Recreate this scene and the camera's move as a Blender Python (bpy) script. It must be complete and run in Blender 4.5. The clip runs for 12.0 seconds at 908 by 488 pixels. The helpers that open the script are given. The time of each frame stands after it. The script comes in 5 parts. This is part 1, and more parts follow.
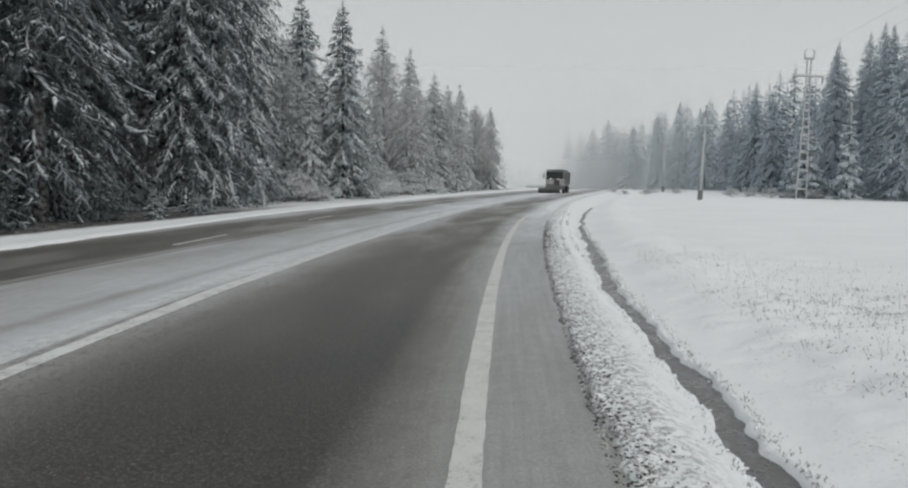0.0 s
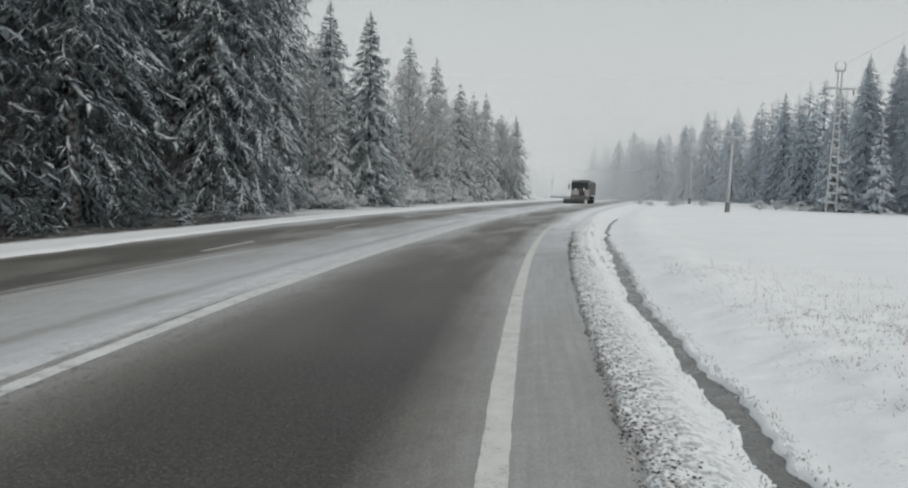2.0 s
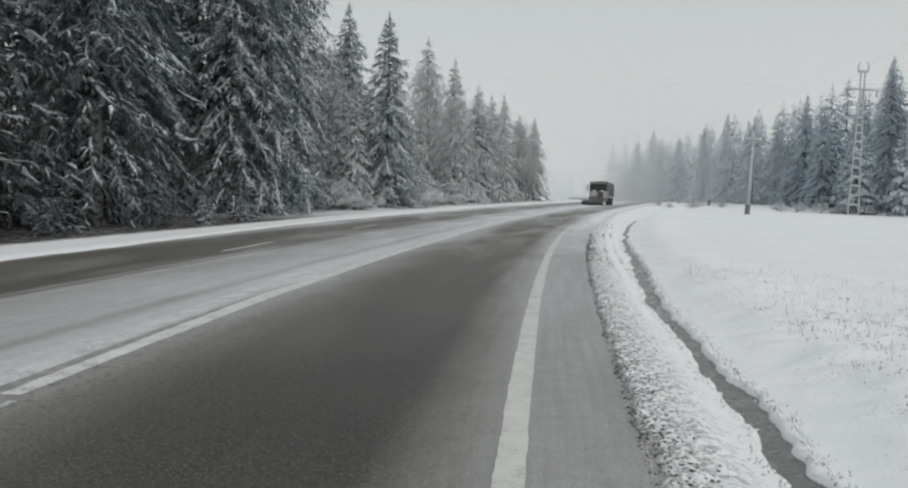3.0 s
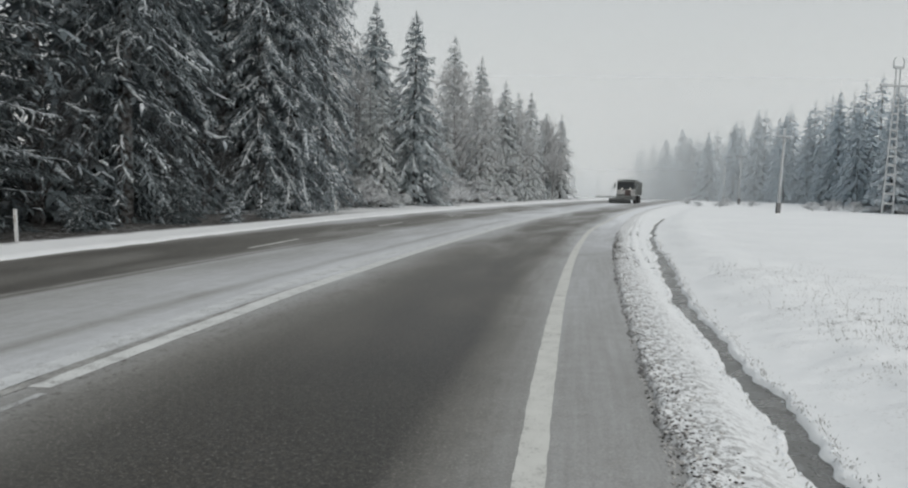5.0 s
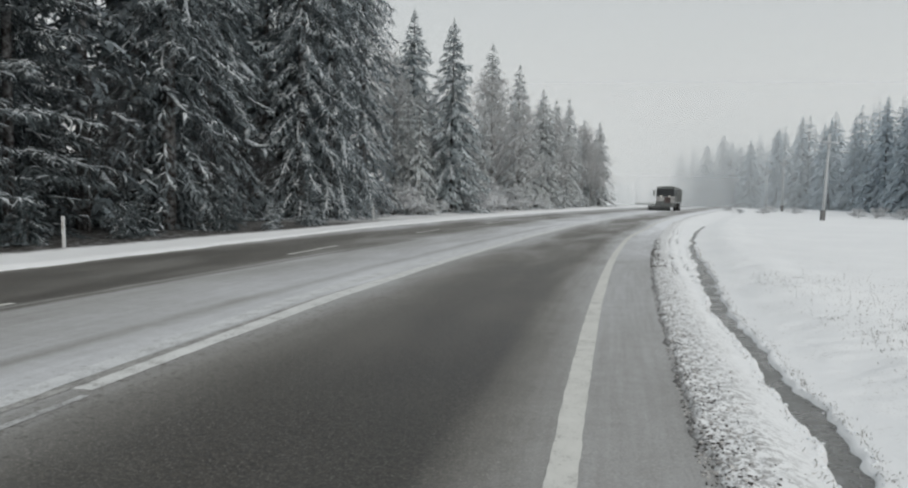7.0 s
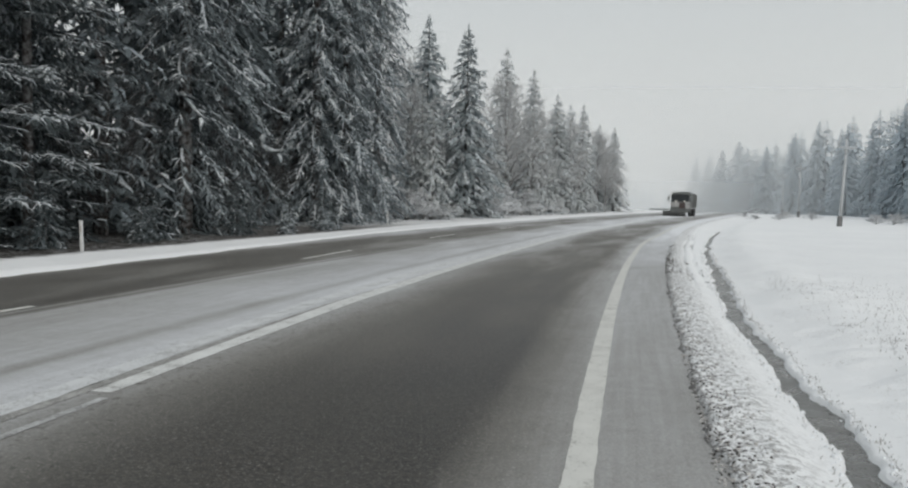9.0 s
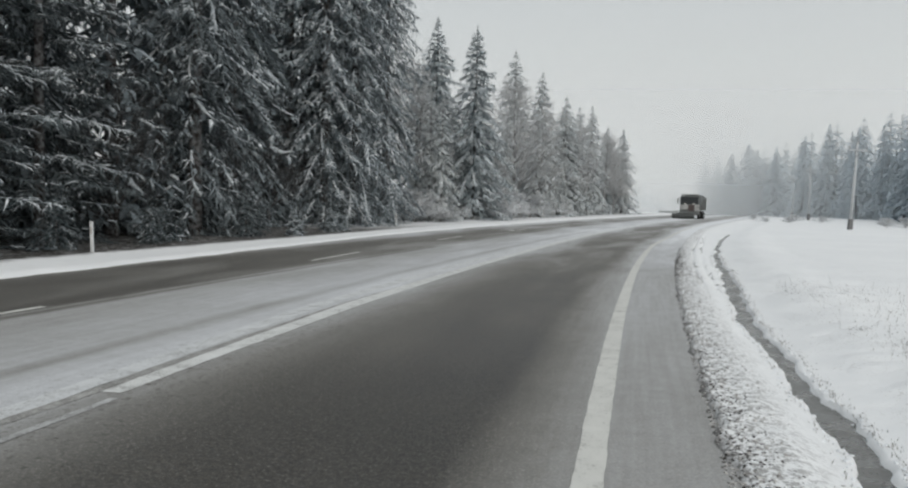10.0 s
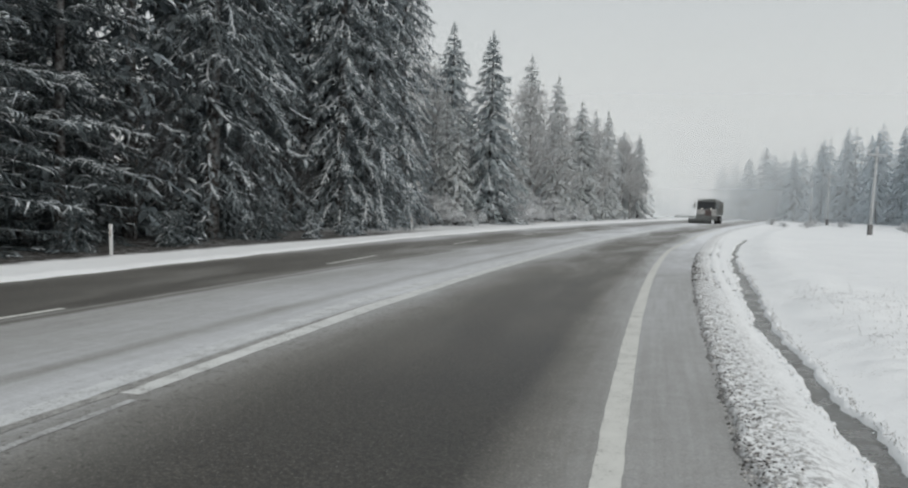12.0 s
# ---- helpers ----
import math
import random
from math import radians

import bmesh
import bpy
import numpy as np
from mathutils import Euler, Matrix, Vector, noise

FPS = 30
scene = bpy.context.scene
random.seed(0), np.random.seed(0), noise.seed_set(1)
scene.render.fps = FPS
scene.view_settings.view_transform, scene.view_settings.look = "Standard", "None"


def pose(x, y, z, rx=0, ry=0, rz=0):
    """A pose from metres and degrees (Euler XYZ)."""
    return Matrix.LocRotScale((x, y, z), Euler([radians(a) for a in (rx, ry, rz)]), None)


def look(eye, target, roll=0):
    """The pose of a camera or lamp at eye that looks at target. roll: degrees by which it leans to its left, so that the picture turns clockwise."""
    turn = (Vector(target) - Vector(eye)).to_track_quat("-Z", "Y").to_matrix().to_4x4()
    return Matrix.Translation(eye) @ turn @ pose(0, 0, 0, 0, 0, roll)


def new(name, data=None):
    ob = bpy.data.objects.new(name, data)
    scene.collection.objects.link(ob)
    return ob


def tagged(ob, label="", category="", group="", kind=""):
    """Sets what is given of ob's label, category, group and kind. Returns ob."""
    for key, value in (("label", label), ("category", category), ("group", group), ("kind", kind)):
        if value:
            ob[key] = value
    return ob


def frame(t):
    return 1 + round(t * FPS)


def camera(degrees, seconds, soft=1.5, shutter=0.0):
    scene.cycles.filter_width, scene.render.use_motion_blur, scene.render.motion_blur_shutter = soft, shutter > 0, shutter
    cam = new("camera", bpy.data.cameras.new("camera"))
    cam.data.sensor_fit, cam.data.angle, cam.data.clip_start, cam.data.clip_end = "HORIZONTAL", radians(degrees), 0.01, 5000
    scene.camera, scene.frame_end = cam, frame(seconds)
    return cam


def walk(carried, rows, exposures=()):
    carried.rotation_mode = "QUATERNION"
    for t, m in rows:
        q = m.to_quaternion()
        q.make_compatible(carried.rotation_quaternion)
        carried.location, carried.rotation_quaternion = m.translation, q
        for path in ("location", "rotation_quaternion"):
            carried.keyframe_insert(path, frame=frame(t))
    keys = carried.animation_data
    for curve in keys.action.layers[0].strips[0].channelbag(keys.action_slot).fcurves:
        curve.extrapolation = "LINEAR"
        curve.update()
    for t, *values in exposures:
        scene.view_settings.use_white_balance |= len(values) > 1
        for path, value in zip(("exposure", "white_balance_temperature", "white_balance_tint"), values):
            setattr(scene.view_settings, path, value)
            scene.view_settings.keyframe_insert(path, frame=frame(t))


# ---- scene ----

# ---------------------------------------------------------------- camera
cam = camera(61.5, 12.0, soft=2.2)
# seconds, x, y, z, yaw, pitch, roll (right side up)
ROWS = [
    (0.0, -0.000, 0.000, 1.500, 0.00, -4.42, 0.30),
    (0.5, -0.010, -0.016, 1.509, 0.33, -4.10, 0.37),
    (1.0, -0.025, -0.088, 1.515, 0.70, -3.82, 0.58),
    (1.5, -0.026, -0.049, 1.521, 1.08, -3.76, 0.86),
    (2.0, -0.029, -0.042, 1.518, 1.80, -3.76, 0.96),
    (2.5, -0.026, -0.045, 1.516, 2.50, -3.69, 0.97),
    (3.0, -0.029, -0.055, 1.520, 3.13, -3.69, 1.09),
    (5.0, -0.001, -0.039, 1.515, 5.11, -3.89, 1.21),
    (5.5, 0.015, -0.034, 1.519, 5.66, -3.80, 1.17),
    (6.0, 0.027, -0.031, 1.515, 6.49, -3.66, 1.16),
    (6.5, 0.033, -0.035, 1.512, 7.35, -3.52, 1.14),
    (7.0, 0.034, -0.050, 1.514, 7.94, -3.41, 1.17),
    (9.0, 0.022, -0.069, 1.516, 8.97, -3.06, 1.29),
    (9.5, 0.018, -0.058, 1.514, 9.31, -2.96, 1.35),
    (10.0, 0.013, -0.065, 1.514, 9.59, -2.92, 1.42),
    (10.5, 0.009, -0.061, 1.514, 9.88, -2.89, 1.45),
    (11.0, 0.007, -0.057, 1.513, 10.21, -2.90, 1.47),
    (11.5, 0.002, -0.067, 1.515, 10.51, -2.78, 1.49),
    (12.0, 0.000, -0.071, 1.515, 10.74, -2.65, 1.60),
]
walk(cam, [(t, pose(x, y, z, 90 + pitch, 0, yaw) @ pose(0, 0, 0, 0, 0, roll)) for t, x, y, z, yaw, pitch, roll in ROWS], exposures=[(0.0, 0.03), (2.5, 0.07), (6.0, 0.12), (12.0, 0.17)])

# ---------------------------------------------------------------- overcast sky and light
SUN_EL, SUN_AZ = radians(38), radians(150)
world = bpy.data.worlds.new("overcast_sky")
scene.world = world
world.use_nodes = True
wn, wl = world.node_tree.nodes, world.node_tree.links
wn.clear()
sky = wn.new("ShaderNodeTexSky")
sky.sky_type, sky.sun_disc = "NISHITA", False
sky.sun_elevation, sky.sun_rotation = SUN_EL, SUN_AZ
sky.air_density, sky.dust_density = 2.0, 6.0
cloud = wn.new("ShaderNodeMix")
cloud.data_type = "RGBA"
cloud.inputs[0].default_value = 0.93
back = wn.new("ShaderNodeBackground")
back.inputs[1].default_value = 0.1
wout = wn.new("ShaderNodeOutputWorld")
coords, split, height = wn.new("ShaderNodeTexCoord"), wn.new("ShaderNodeSeparateXYZ"), wn.new("ShaderNodeValToRGB")
for e, (p, c) in zip(height.color_ramp.elements, ((0.0, (0.590, 0.596, 0.590)), (0.42, (0.488, 0.527, 0.549)))):
    e.position, e.color = p, (*c, 1)
tenfold = wn.new("ShaderNodeVectorMath")
tenfold.operation = "SCALE"
tenfold.inputs["Scale"].default_value = 10.0
wl.new(coords.outputs["Generated"], split.inputs[0])
wl.new(split.outputs[2], height.inputs[0])
wl.new(height.outputs[0], tenfold.inputs[0])
wl.new(tenfold.outputs[0], cloud.inputs[7])
wl.new(sky.outputs[0], cloud.inputs[6])
wl.new(cloud.outputs[2], back.inputs[0])
wl.new(back.outputs[0], wout.inputs[0])

sun_data = bpy.data.lights.new("sun", "SUN")
sun_data.energy, sun_data.angle, sun_data.color = 1.0, radians(50), (1.0, 0.97, 0.93)
sun = new("sun", sun_data)
sun.matrix_world = look((0, 0, 60), (0 - math.sin(SUN_AZ) * 60, 0 - math.cos(SUN_AZ) * 60, 60 - math.tan(SUN_EL) * 60))


# ---------------------------------------------------------------- materials
class Mat:
    """A node material with short helpers."""

    def __init__(self, name, rough=0.8, spec=0.3, metal=0.0):
        self.m = bpy.data.materials.new(name)
        self.m.use_nodes = True
        self.n, self.l = self.m.node_tree.nodes, self.m.node_tree.links
        self.b = self.n["Principled BSDF"]
        self.b.inputs["Roughness"].default_value = rough
        self.b.inputs["Specular IOR Level"].default_value = spec
        self.b.inputs["Metallic"].default_value = metal

    def coords(self, kind="Object", scale=(1, 1, 1)):
        tc, mp = self.n.new("ShaderNodeTexCoord"), self.n.new("ShaderNodeMapping")
        mp.inputs["Scale"].default_value = scale
        self.l.new(tc.outputs[kind], mp.inputs[0])
        return mp.outputs[0]

    def noise(self, co, scale, detail=4, rough=0.6, distort=0.0):
        t = self.n.new("ShaderNodeTexNoise")
        t.inputs["Scale"].default_value, t.inputs["Detail"].default_value = scale, detail
        t.inputs["Roughness"].default_value, t.inputs["Distortion"].default_value = rough, distort
        self.l.new(co, t.inputs["Vector"])
        return t.outputs["Fac"]

    def ramp(self, fac, stops, ease="LINEAR"):
        r = self.n.new("ShaderNodeValToRGB")
        r.color_ramp.interpolation = ease
        while len(r.color_ramp.elements) < len(stops):
            r.color_ramp.elements.new(0.5)
        for e, (p, c) in zip(r.color_ramp.elements, stops):
            e.position = p
            e.color = (c, c, c, 1) if isinstance(c, (int, float)) else (*c, 1)
        self.l.new(fac, r.inputs[0])
        return r.outputs[0]

    def link(self, value, socket):
        if isinstance(value, bpy.types.NodeSocket):
            self.l.new(value, socket)
        elif isinstance(value, tuple):
            socket.default_value = (*value, 1) if len(value) == 3 else value
        else:
            socket.default_value = value

    def mix(self, fac, a, b, blend="MIX"):
        x = self.n.new("ShaderNodeMix")
        x.data_type, x.blend_type = "RGBA", blend
        for v, i in ((fac, 0), (a, 6), (b, 7)):
            self.link(v, x.inputs[i])
        return x.outputs[2]

    def math(self, op, a, b=0.0, clamp=False):
        x = self.n.new("ShaderNodeMath")
        x.operation, x.use_clamp = op, clamp
        self.link(a, x.inputs[0]), self.link(b, x.inputs[1])
        return x.outputs[0]

    def axis(self, co, i):
        x = self.n.new("ShaderNodeSeparateXYZ")
        self.l.new(co, x.inputs[0])
        return x.outputs[i]

    def random(self):
        return self.n.new("ShaderNodeObjectInfo").outputs["Random"]

    def island(self):
        return self.n.new("ShaderNodeNewGeometry").outputs["Random Per Island"]

    def span(self, v, lo, hi):
        x = self.n.new("ShaderNodeMapRange")
        x.inputs[1].default_value, x.inputs[2].default_value = lo, hi
        self.l.new(v, x.inputs[0])
        return x.outputs[0]

    def color(self, c):
        self.link(c, self.b.inputs["Base Color"])

    def rough(self, c):
        self.link(c, self.b.inputs["Roughness"])

    def bump(self, h, strength=0.3, dist=0.02):
        x = self.n.new("ShaderNodeBump")
        x.inputs["Strength"].default_value, x.inputs["Distance"].default_value = strength, dist
        self.l.new(h, x.inputs["Height"])
        self.l.new(x.outputs[0], self.b.inputs["Normal"])


def plain(name, c, rough=0.7, spec=0.3, metal=0.0, vary=0.25, scale=6.0):
    m = Mat(name, rough, spec, metal)
    co = m.coords()
    n = m.noise(co, scale, 5)
    lo, hi = tuple(v * (1 - vary) for v in c), tuple(min(1, v * (1 + vary)) for v in c)
    m.color(m.ramp(n, [(0.3, lo), (0.7, hi)]))
    m.bump(m.noise(co, scale * 12, 3), 0.15, 0.005)
    return m.m


def road_material():
    m = Mat("wet_asphalt_with_snow_dust", 0.62, 0.30)
    uv = m.coords("UV")
    s, v = m.axis(uv, 0), m.axis(uv, 1)
    ob = m.coords("Object")
    along = m.coords("UV", (1.0, 0.05, 1))
    streak = m.noise(along, 3.2, 5, 0.65)
    fine_streak = m.noise(m.coords("UV", (1.0, 0.03, 1)), 14.0, 3, 0.6)
    patch = m.noise(ob, 0.35, 4, 0.6)
    grit = m.noise(ob, 50.0, 3, 0.95)
    coarse = m.noise(ob, 9.0, 5, 0.7)
    mottle = m.noise(ob, 5.0, 6, 0.8)
    chips = m.ramp(m.noise(ob, 44.0, 3, 0.85), [(0.55, 0.0), (0.66, 1.0)])
    pits = m.ramp(m.noise(ob, 24.0, 3, 0.85, 0.3), [(0.42, 1.0), (0.50, 0.0)])
    # sideways wander of the tracks
    wob = m.math("ADD", s, m.math("MULTIPLY", m.math("SUBTRACT", streak, 0.5), 0.16))
    wob = m.math("ADD", wob, m.math("MULTIPLY", m.math("SUBTRACT", patch, 0.5), 0.22))
    wob = m.math("ADD", wob, m.math("MULTIPLY", m.math("SUBTRACT", coarse, 0.5), 0.08))
    t = m.span(wob, -13.0, 2.0)

    def at(x):
        return (x + 13.0) / 15.0

    dust_haze = m.ramp(t, [
        (at(-11.2), 0.30), (at(-10.6), 0.05), (at(-8.0), 0.04), (at(-7.50), 0.06), (at(-7.42), 0.28), (at(-7.36), 0.30), (at(-7.30), 0.10), (at(-7.24), 0.12), (at(-7.10), 0.40), (at(-6.8), 0.37),
        (at(-5.8), 0.46), (at(-5.15), 0.53), (at(-4.92), 0.37), (at(-4.70), 0.56), (at(-4.30), 0.68), (at(-3.92), 0.62),
        (at(-3.74), 0.36), (at(-3.5), 0.31), (at(-3.2), 0.19), (at(-2.6), 0.075), (at(-1.7), 0.040), (at(-0.85), 0.036), (at(-0.55), 0.18), (at(-0.1), 0.36),
        (at(0.1), 0.40), (at(0.6), 0.41), (at(1.1), 0.40)])
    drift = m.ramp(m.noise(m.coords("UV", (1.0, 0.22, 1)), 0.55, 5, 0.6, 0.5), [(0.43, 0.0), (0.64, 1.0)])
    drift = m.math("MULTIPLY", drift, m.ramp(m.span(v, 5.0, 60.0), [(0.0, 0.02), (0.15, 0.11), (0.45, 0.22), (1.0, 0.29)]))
    # besides the drifting snow, haze is painted in: the colour whitens with distance
    dust_haze = m.math("ADD", m.math("ADD", dust_haze, drift), m.ramp(m.span(v, 6.0, 90.0), [(0.0, 0.0), (0.07, 0.06), (0.3, 0.11), (1.0, 0.27)]))
    dust_haze = m.math("MULTIPLY", dust_haze, m.math("ADD", m.math("MULTIPLY", fine_streak, 0.4), 0.80))
    dust_haze = m.math("MULTIPLY", dust_haze, m.math("ADD", m.math("MULTIPLY", grit, 0.9), 0.55))
    dust_haze = m.math("MULTIPLY", dust_haze, m.math("ADD", m.math("MULTIPLY", m.noise(ob, 1.7, 5, 0.65), 0.25), 0.88))
    dust_haze = m.math("ADD", dust_haze, m.math("MULTIPLY", m.math("SUBTRACT", coarse, 0.52), 0.05))
    dust_haze = m.math("MULTIPLY", dust_haze, m.ramp(mottle, [(0.35, 0.93), (0.65, 1.07)]), clamp=True)
    clods = m.math("MULTIPLY", m.ramp(m.noise(ob, 13.0, 4, 0.75, 0.4), [(0.36, 1.0), (0.44, 0.0)]), m.ramp(t, [(at(-4.6), 0.0), (at(-3.6), 0.8), (at(-2.9), 0.45), (at(-2.3), 0.0)]))
    dust_haze = m.math("MULTIPLY", dust_haze, m.math("SUBTRACT", 1.0, clods))
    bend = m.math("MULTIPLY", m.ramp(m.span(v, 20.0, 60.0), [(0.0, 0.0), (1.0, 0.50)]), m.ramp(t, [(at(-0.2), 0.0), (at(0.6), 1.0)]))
    dust_haze = m.math("ADD", dust_haze, bend, clamp=True)
    stone = m.ramp(grit, [(0.42, (0.002, 0.002, 0.0019)), (0.53, (0.0125, 0.0104, 0.0082)), (0.68, (0.125, 0.109, 0.091))])
    stone = m.mix(m.ramp(patch, [(0.35, 0.0), (0.7, 0.5)]), stone, (0.064, 0.054, 0.042), "MIX")
    stone = m.mix(m.math("MULTIPLY", chips, 0.64), stone, (0.30, 0.29, 0.275))
    stone = m.mix(pits, stone, (0.003, 0.003, 0.003))
    m.color(m.mix(dust_haze, stone, m.ramp(dust_haze, [(0.15, (0.735, 0.715, 0.66)), (0.6, (0.755, 0.766, 0.785))])))
    m.rough(m.ramp(dust_haze, [(0.0, 0.46), (0.25, 0.85)]))
    m.bump(m.math("ADD", m.math("SUBTRACT", grit, m.math("MULTIPLY", pits, 0.5)), m.math("MULTIPLY", coarse, 0.5)), 0.28, 0.005)
    return m.m


def line_material(name, worn, c=(0.66, 0.65, 0.60)):
    m = Mat(name, 0.7, 0.3)
    ob = m.coords("Object")
    grit = m.noise(ob, 38.0, 4, 0.75)
    patch = m.noise(ob, 3.0, 5, 0.7)
    wear = m.ramp(m.math("ADD", m.math("MULTIPLY", grit, 0.6), m.math("MULTIPLY", patch, 0.4)), [(worn, 1.0), (worn + 0.14, 0.0)])
    tone = m.ramp(patch, [(0.3, tuple(v * 0.86 for v in c)), (0.7, c)])
    m.color(m.mix(m.math("MULTIPLY", wear, 0.75), tone, (0.12, 0.115, 0.105)))
    m.bump(grit, 0.3, 0.004)
    return m.m


def ground_material():
    m = Mat("fresh_snow_ground", 0.75, 0.25)
    uv = m.coords("UV")
    s, v = m.axis(uv, 0), m.axis(uv, 1)
    ob = m.coords("Object")
    big = m.noise(ob, 0.25, 4, 0.55)
    mid = m.noise(ob, 2.2, 5, 0.65)
    fine = m.noise(ob, 22.0, 4, 0.7)
    grain = m.noise(ob, 120.0, 2, 0.6)
    snow = m.ramp(big, [(0.3, (0.825, 0.832, 0.84)), (0.7, (0.88, 0.886, 0.888))])
    snow = m.mix(m.ramp(mid, [(0.35, 0.25), (0.65, 0.0)]), snow, (0.73, 0.742, 0.755))
    # short stubble and soil that shows through the thin snow of the field
    speck = m.ramp(m.noise(ob, 26.0, 3, 0.8, 0.4), [(0.58, 0.0), (0.66, 1.0)])
    where = m.ramp(m.noise(ob, 1.1, 4, 0.6), [(0.42, 0.0), (0.60, 1.0)])
    field = m.math("MULTIPLY", m.ramp(m.span(s, 2.0, 60.0), [(0.0, 0.0), (0.008, 1.0), (0.12, 0.7), (0.3, 0.1)]), m.ramp(m.span(v, 0.0, 40.0), [(0.0, 1.0), (0.4, 1.0), (0.75, 0.15)]))
    speck = m.math("MULTIPLY", m.math("MULTIPLY", speck, where), field)
    snow = m.mix(m.math("MULTIPLY", speck, 0.75), snow, (0.20, 0.18, 0.15))
    # gritty ploughed snow along the asphalt
    inner = m.math("SUBTRACT", s, m.math("MULTIPLY", m.span(v, 0.0, 38.0), 0.46))
    e = m.span(m.math("ADD", inner, m.math("MULTIPLY", m.math("SUBTRACT", m.noise(ob, 1.6, 4, 0.6), 0.5), 0.5)), 0.6, 2.2)
    dirty = m.ramp(e, [(0.0, 1.0), (0.16, 0.85), (0.36, 0.62), (0.52, 0.10), (0.7, 0.0)])
    lumps = m.ramp(m.noise(ob, 17.0, 5, 0.78, 0.4), [(0.485, 0.0), (0.555, 1.0)])
    dirty = m.math("MULTIPLY", dirty, m.math("GREATER_THAN", s, 0.0))
    dirt = m.math("MULTIPLY", dirty, m.math("ADD", m.math("MULTIPLY", lumps, 0.82), 0.04), clamp=True)
    snow = m.mix(dirt, snow, m.ramp(fine, [(0.35, (0.08, 0.075, 0.07)), (0.65, (0.22, 0.21, 0.20))]))
    # dark rim at the asphalt edge: soil, with its small shadows in the colour
    rim = m.ramp(m.span(m.math("ADD", inner, m.math("MULTIPLY", m.math("SUBTRACT", m.noise(ob, 7.0, 4, 0.7), 0.5), 0.30)), 0.6, 1.1), [(0.0, 0.0), (0.1, 0.0), (0.18, 0.92), (0.28, 0.65), (0.42, 0.0)])
    fading = m.ramp(m.span(v, 0.0, 60.0), [(0.0, 1.0), (0.24, 1.0), (0.50, 0.15), (0.7, 0.0)])
    rim = m.math("MULTIPLY", rim, fading)
    snow = m.mix(rim, snow, m.ramp(fine, [(0.35, (0.035, 0.032, 0.030)), (0.65, (0.15, 0.14, 0.13))]))
    # leaf litter and needles, their colour darkened for the shade under the trees
    fl = m.math("ADD", s, m.math("MULTIPLY", m.math("SUBTRACT", m.noise(ob, 0.9, 5, 0.7), 0.5), 0.6))
    fl = m.math("ADD", fl, m.math("MULTIPLY", m.span(v, 10.0, 42.0), 1.5))
    shaded_litter = m.ramp(m.span(fl, -18.0, -12.0), [(0.0, 1.0), (0.92, 1.0), (0.985, 0.0)])
    shaded_litter = m.math("MULTIPLY", shaded_litter, m.ramp(m.noise(ob, 3.5, 5, 0.75), [(0.30, 0.55), (0.52, 1.0)]))
    shaded_litter = m.math("MULTIPLY", shaded_litter, m.ramp(m.span(v, 0.0, 60.0), [(0.0, 1.0), (0.6, 1.0), (0.8, 0.15)]))
    snow = m.mix(shaded_litter, snow, m.ramp(fine, [(0.3, (0.022, 0.020, 0.018)), (0.7, (0.07, 0.064, 0.058))]))
    m.color(snow)
    m.bump(m.math("ADD", m.math("ADD", m.math("MULTIPLY", mid, 0.8), m.math("ADD", m.math("MULTIPLY", fine, 0.6), m.math("MULTIPLY", m.noise(ob, 8.0, 4, 0.65), 1.0))), m.math("MULTIPLY", grain, 0.15)), 0.38, 0.035)
    m.b.inputs["Subsurface Weight"].default_value = 0.0
    return m.m


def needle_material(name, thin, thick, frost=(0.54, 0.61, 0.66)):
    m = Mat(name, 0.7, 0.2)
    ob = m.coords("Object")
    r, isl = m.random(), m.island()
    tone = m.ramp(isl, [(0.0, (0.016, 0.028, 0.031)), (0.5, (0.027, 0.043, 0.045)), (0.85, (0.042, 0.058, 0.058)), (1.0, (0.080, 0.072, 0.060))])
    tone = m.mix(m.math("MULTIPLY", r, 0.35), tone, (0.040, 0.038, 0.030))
    # share of rime; on the farther kinds it also carries the haze
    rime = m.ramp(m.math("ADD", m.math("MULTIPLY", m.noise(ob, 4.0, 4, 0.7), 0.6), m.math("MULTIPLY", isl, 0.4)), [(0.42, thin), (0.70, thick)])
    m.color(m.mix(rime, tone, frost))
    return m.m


def branch_snow_material():
    m = Mat("snow_on_boughs", 0.7, 0.2)
    ob = m.coords("Object")
    isl = m.island()
    c = m.ramp(isl, [(0.0, (0.52, 0.57, 0.61)), (0.4, (0.74, 0.79, 0.83)), (1.0, (0.88, 0.92, 0.95))])
    gaps = m.ramp(m.noise(ob, 11.0, 3, 0.7), [(0.40, 0.6), (0.58, 0.0)])
    m.color(m.mix(gaps, c, (0.11, 0.125, 0.12)))
    return m.m


def bark_material(name, c, frost):
    m = Mat(name, 0.9, 0.15)
    ob = m.coords("Object")
    n = m.noise(m.coords("Object", (1, 1, 0.25)), 14.0, 5, 0.7)
    tone = m.ramp(n, [(0.3, tuple(v * 0.6 for v in c)), (0.7, tuple(v * 1.3 for v in c))])
    f = m.ramp(m.noise(ob, 5.0, 4, 0.7), [(0.42, 0.0), (0.62, 1.0)])
    m.color(m.mix(m.math("MULTIPLY", f, frost), tone, (0.72, 0.74, 0.76)))
    m.bump(n, 0.5, 0.02)
    return m.m


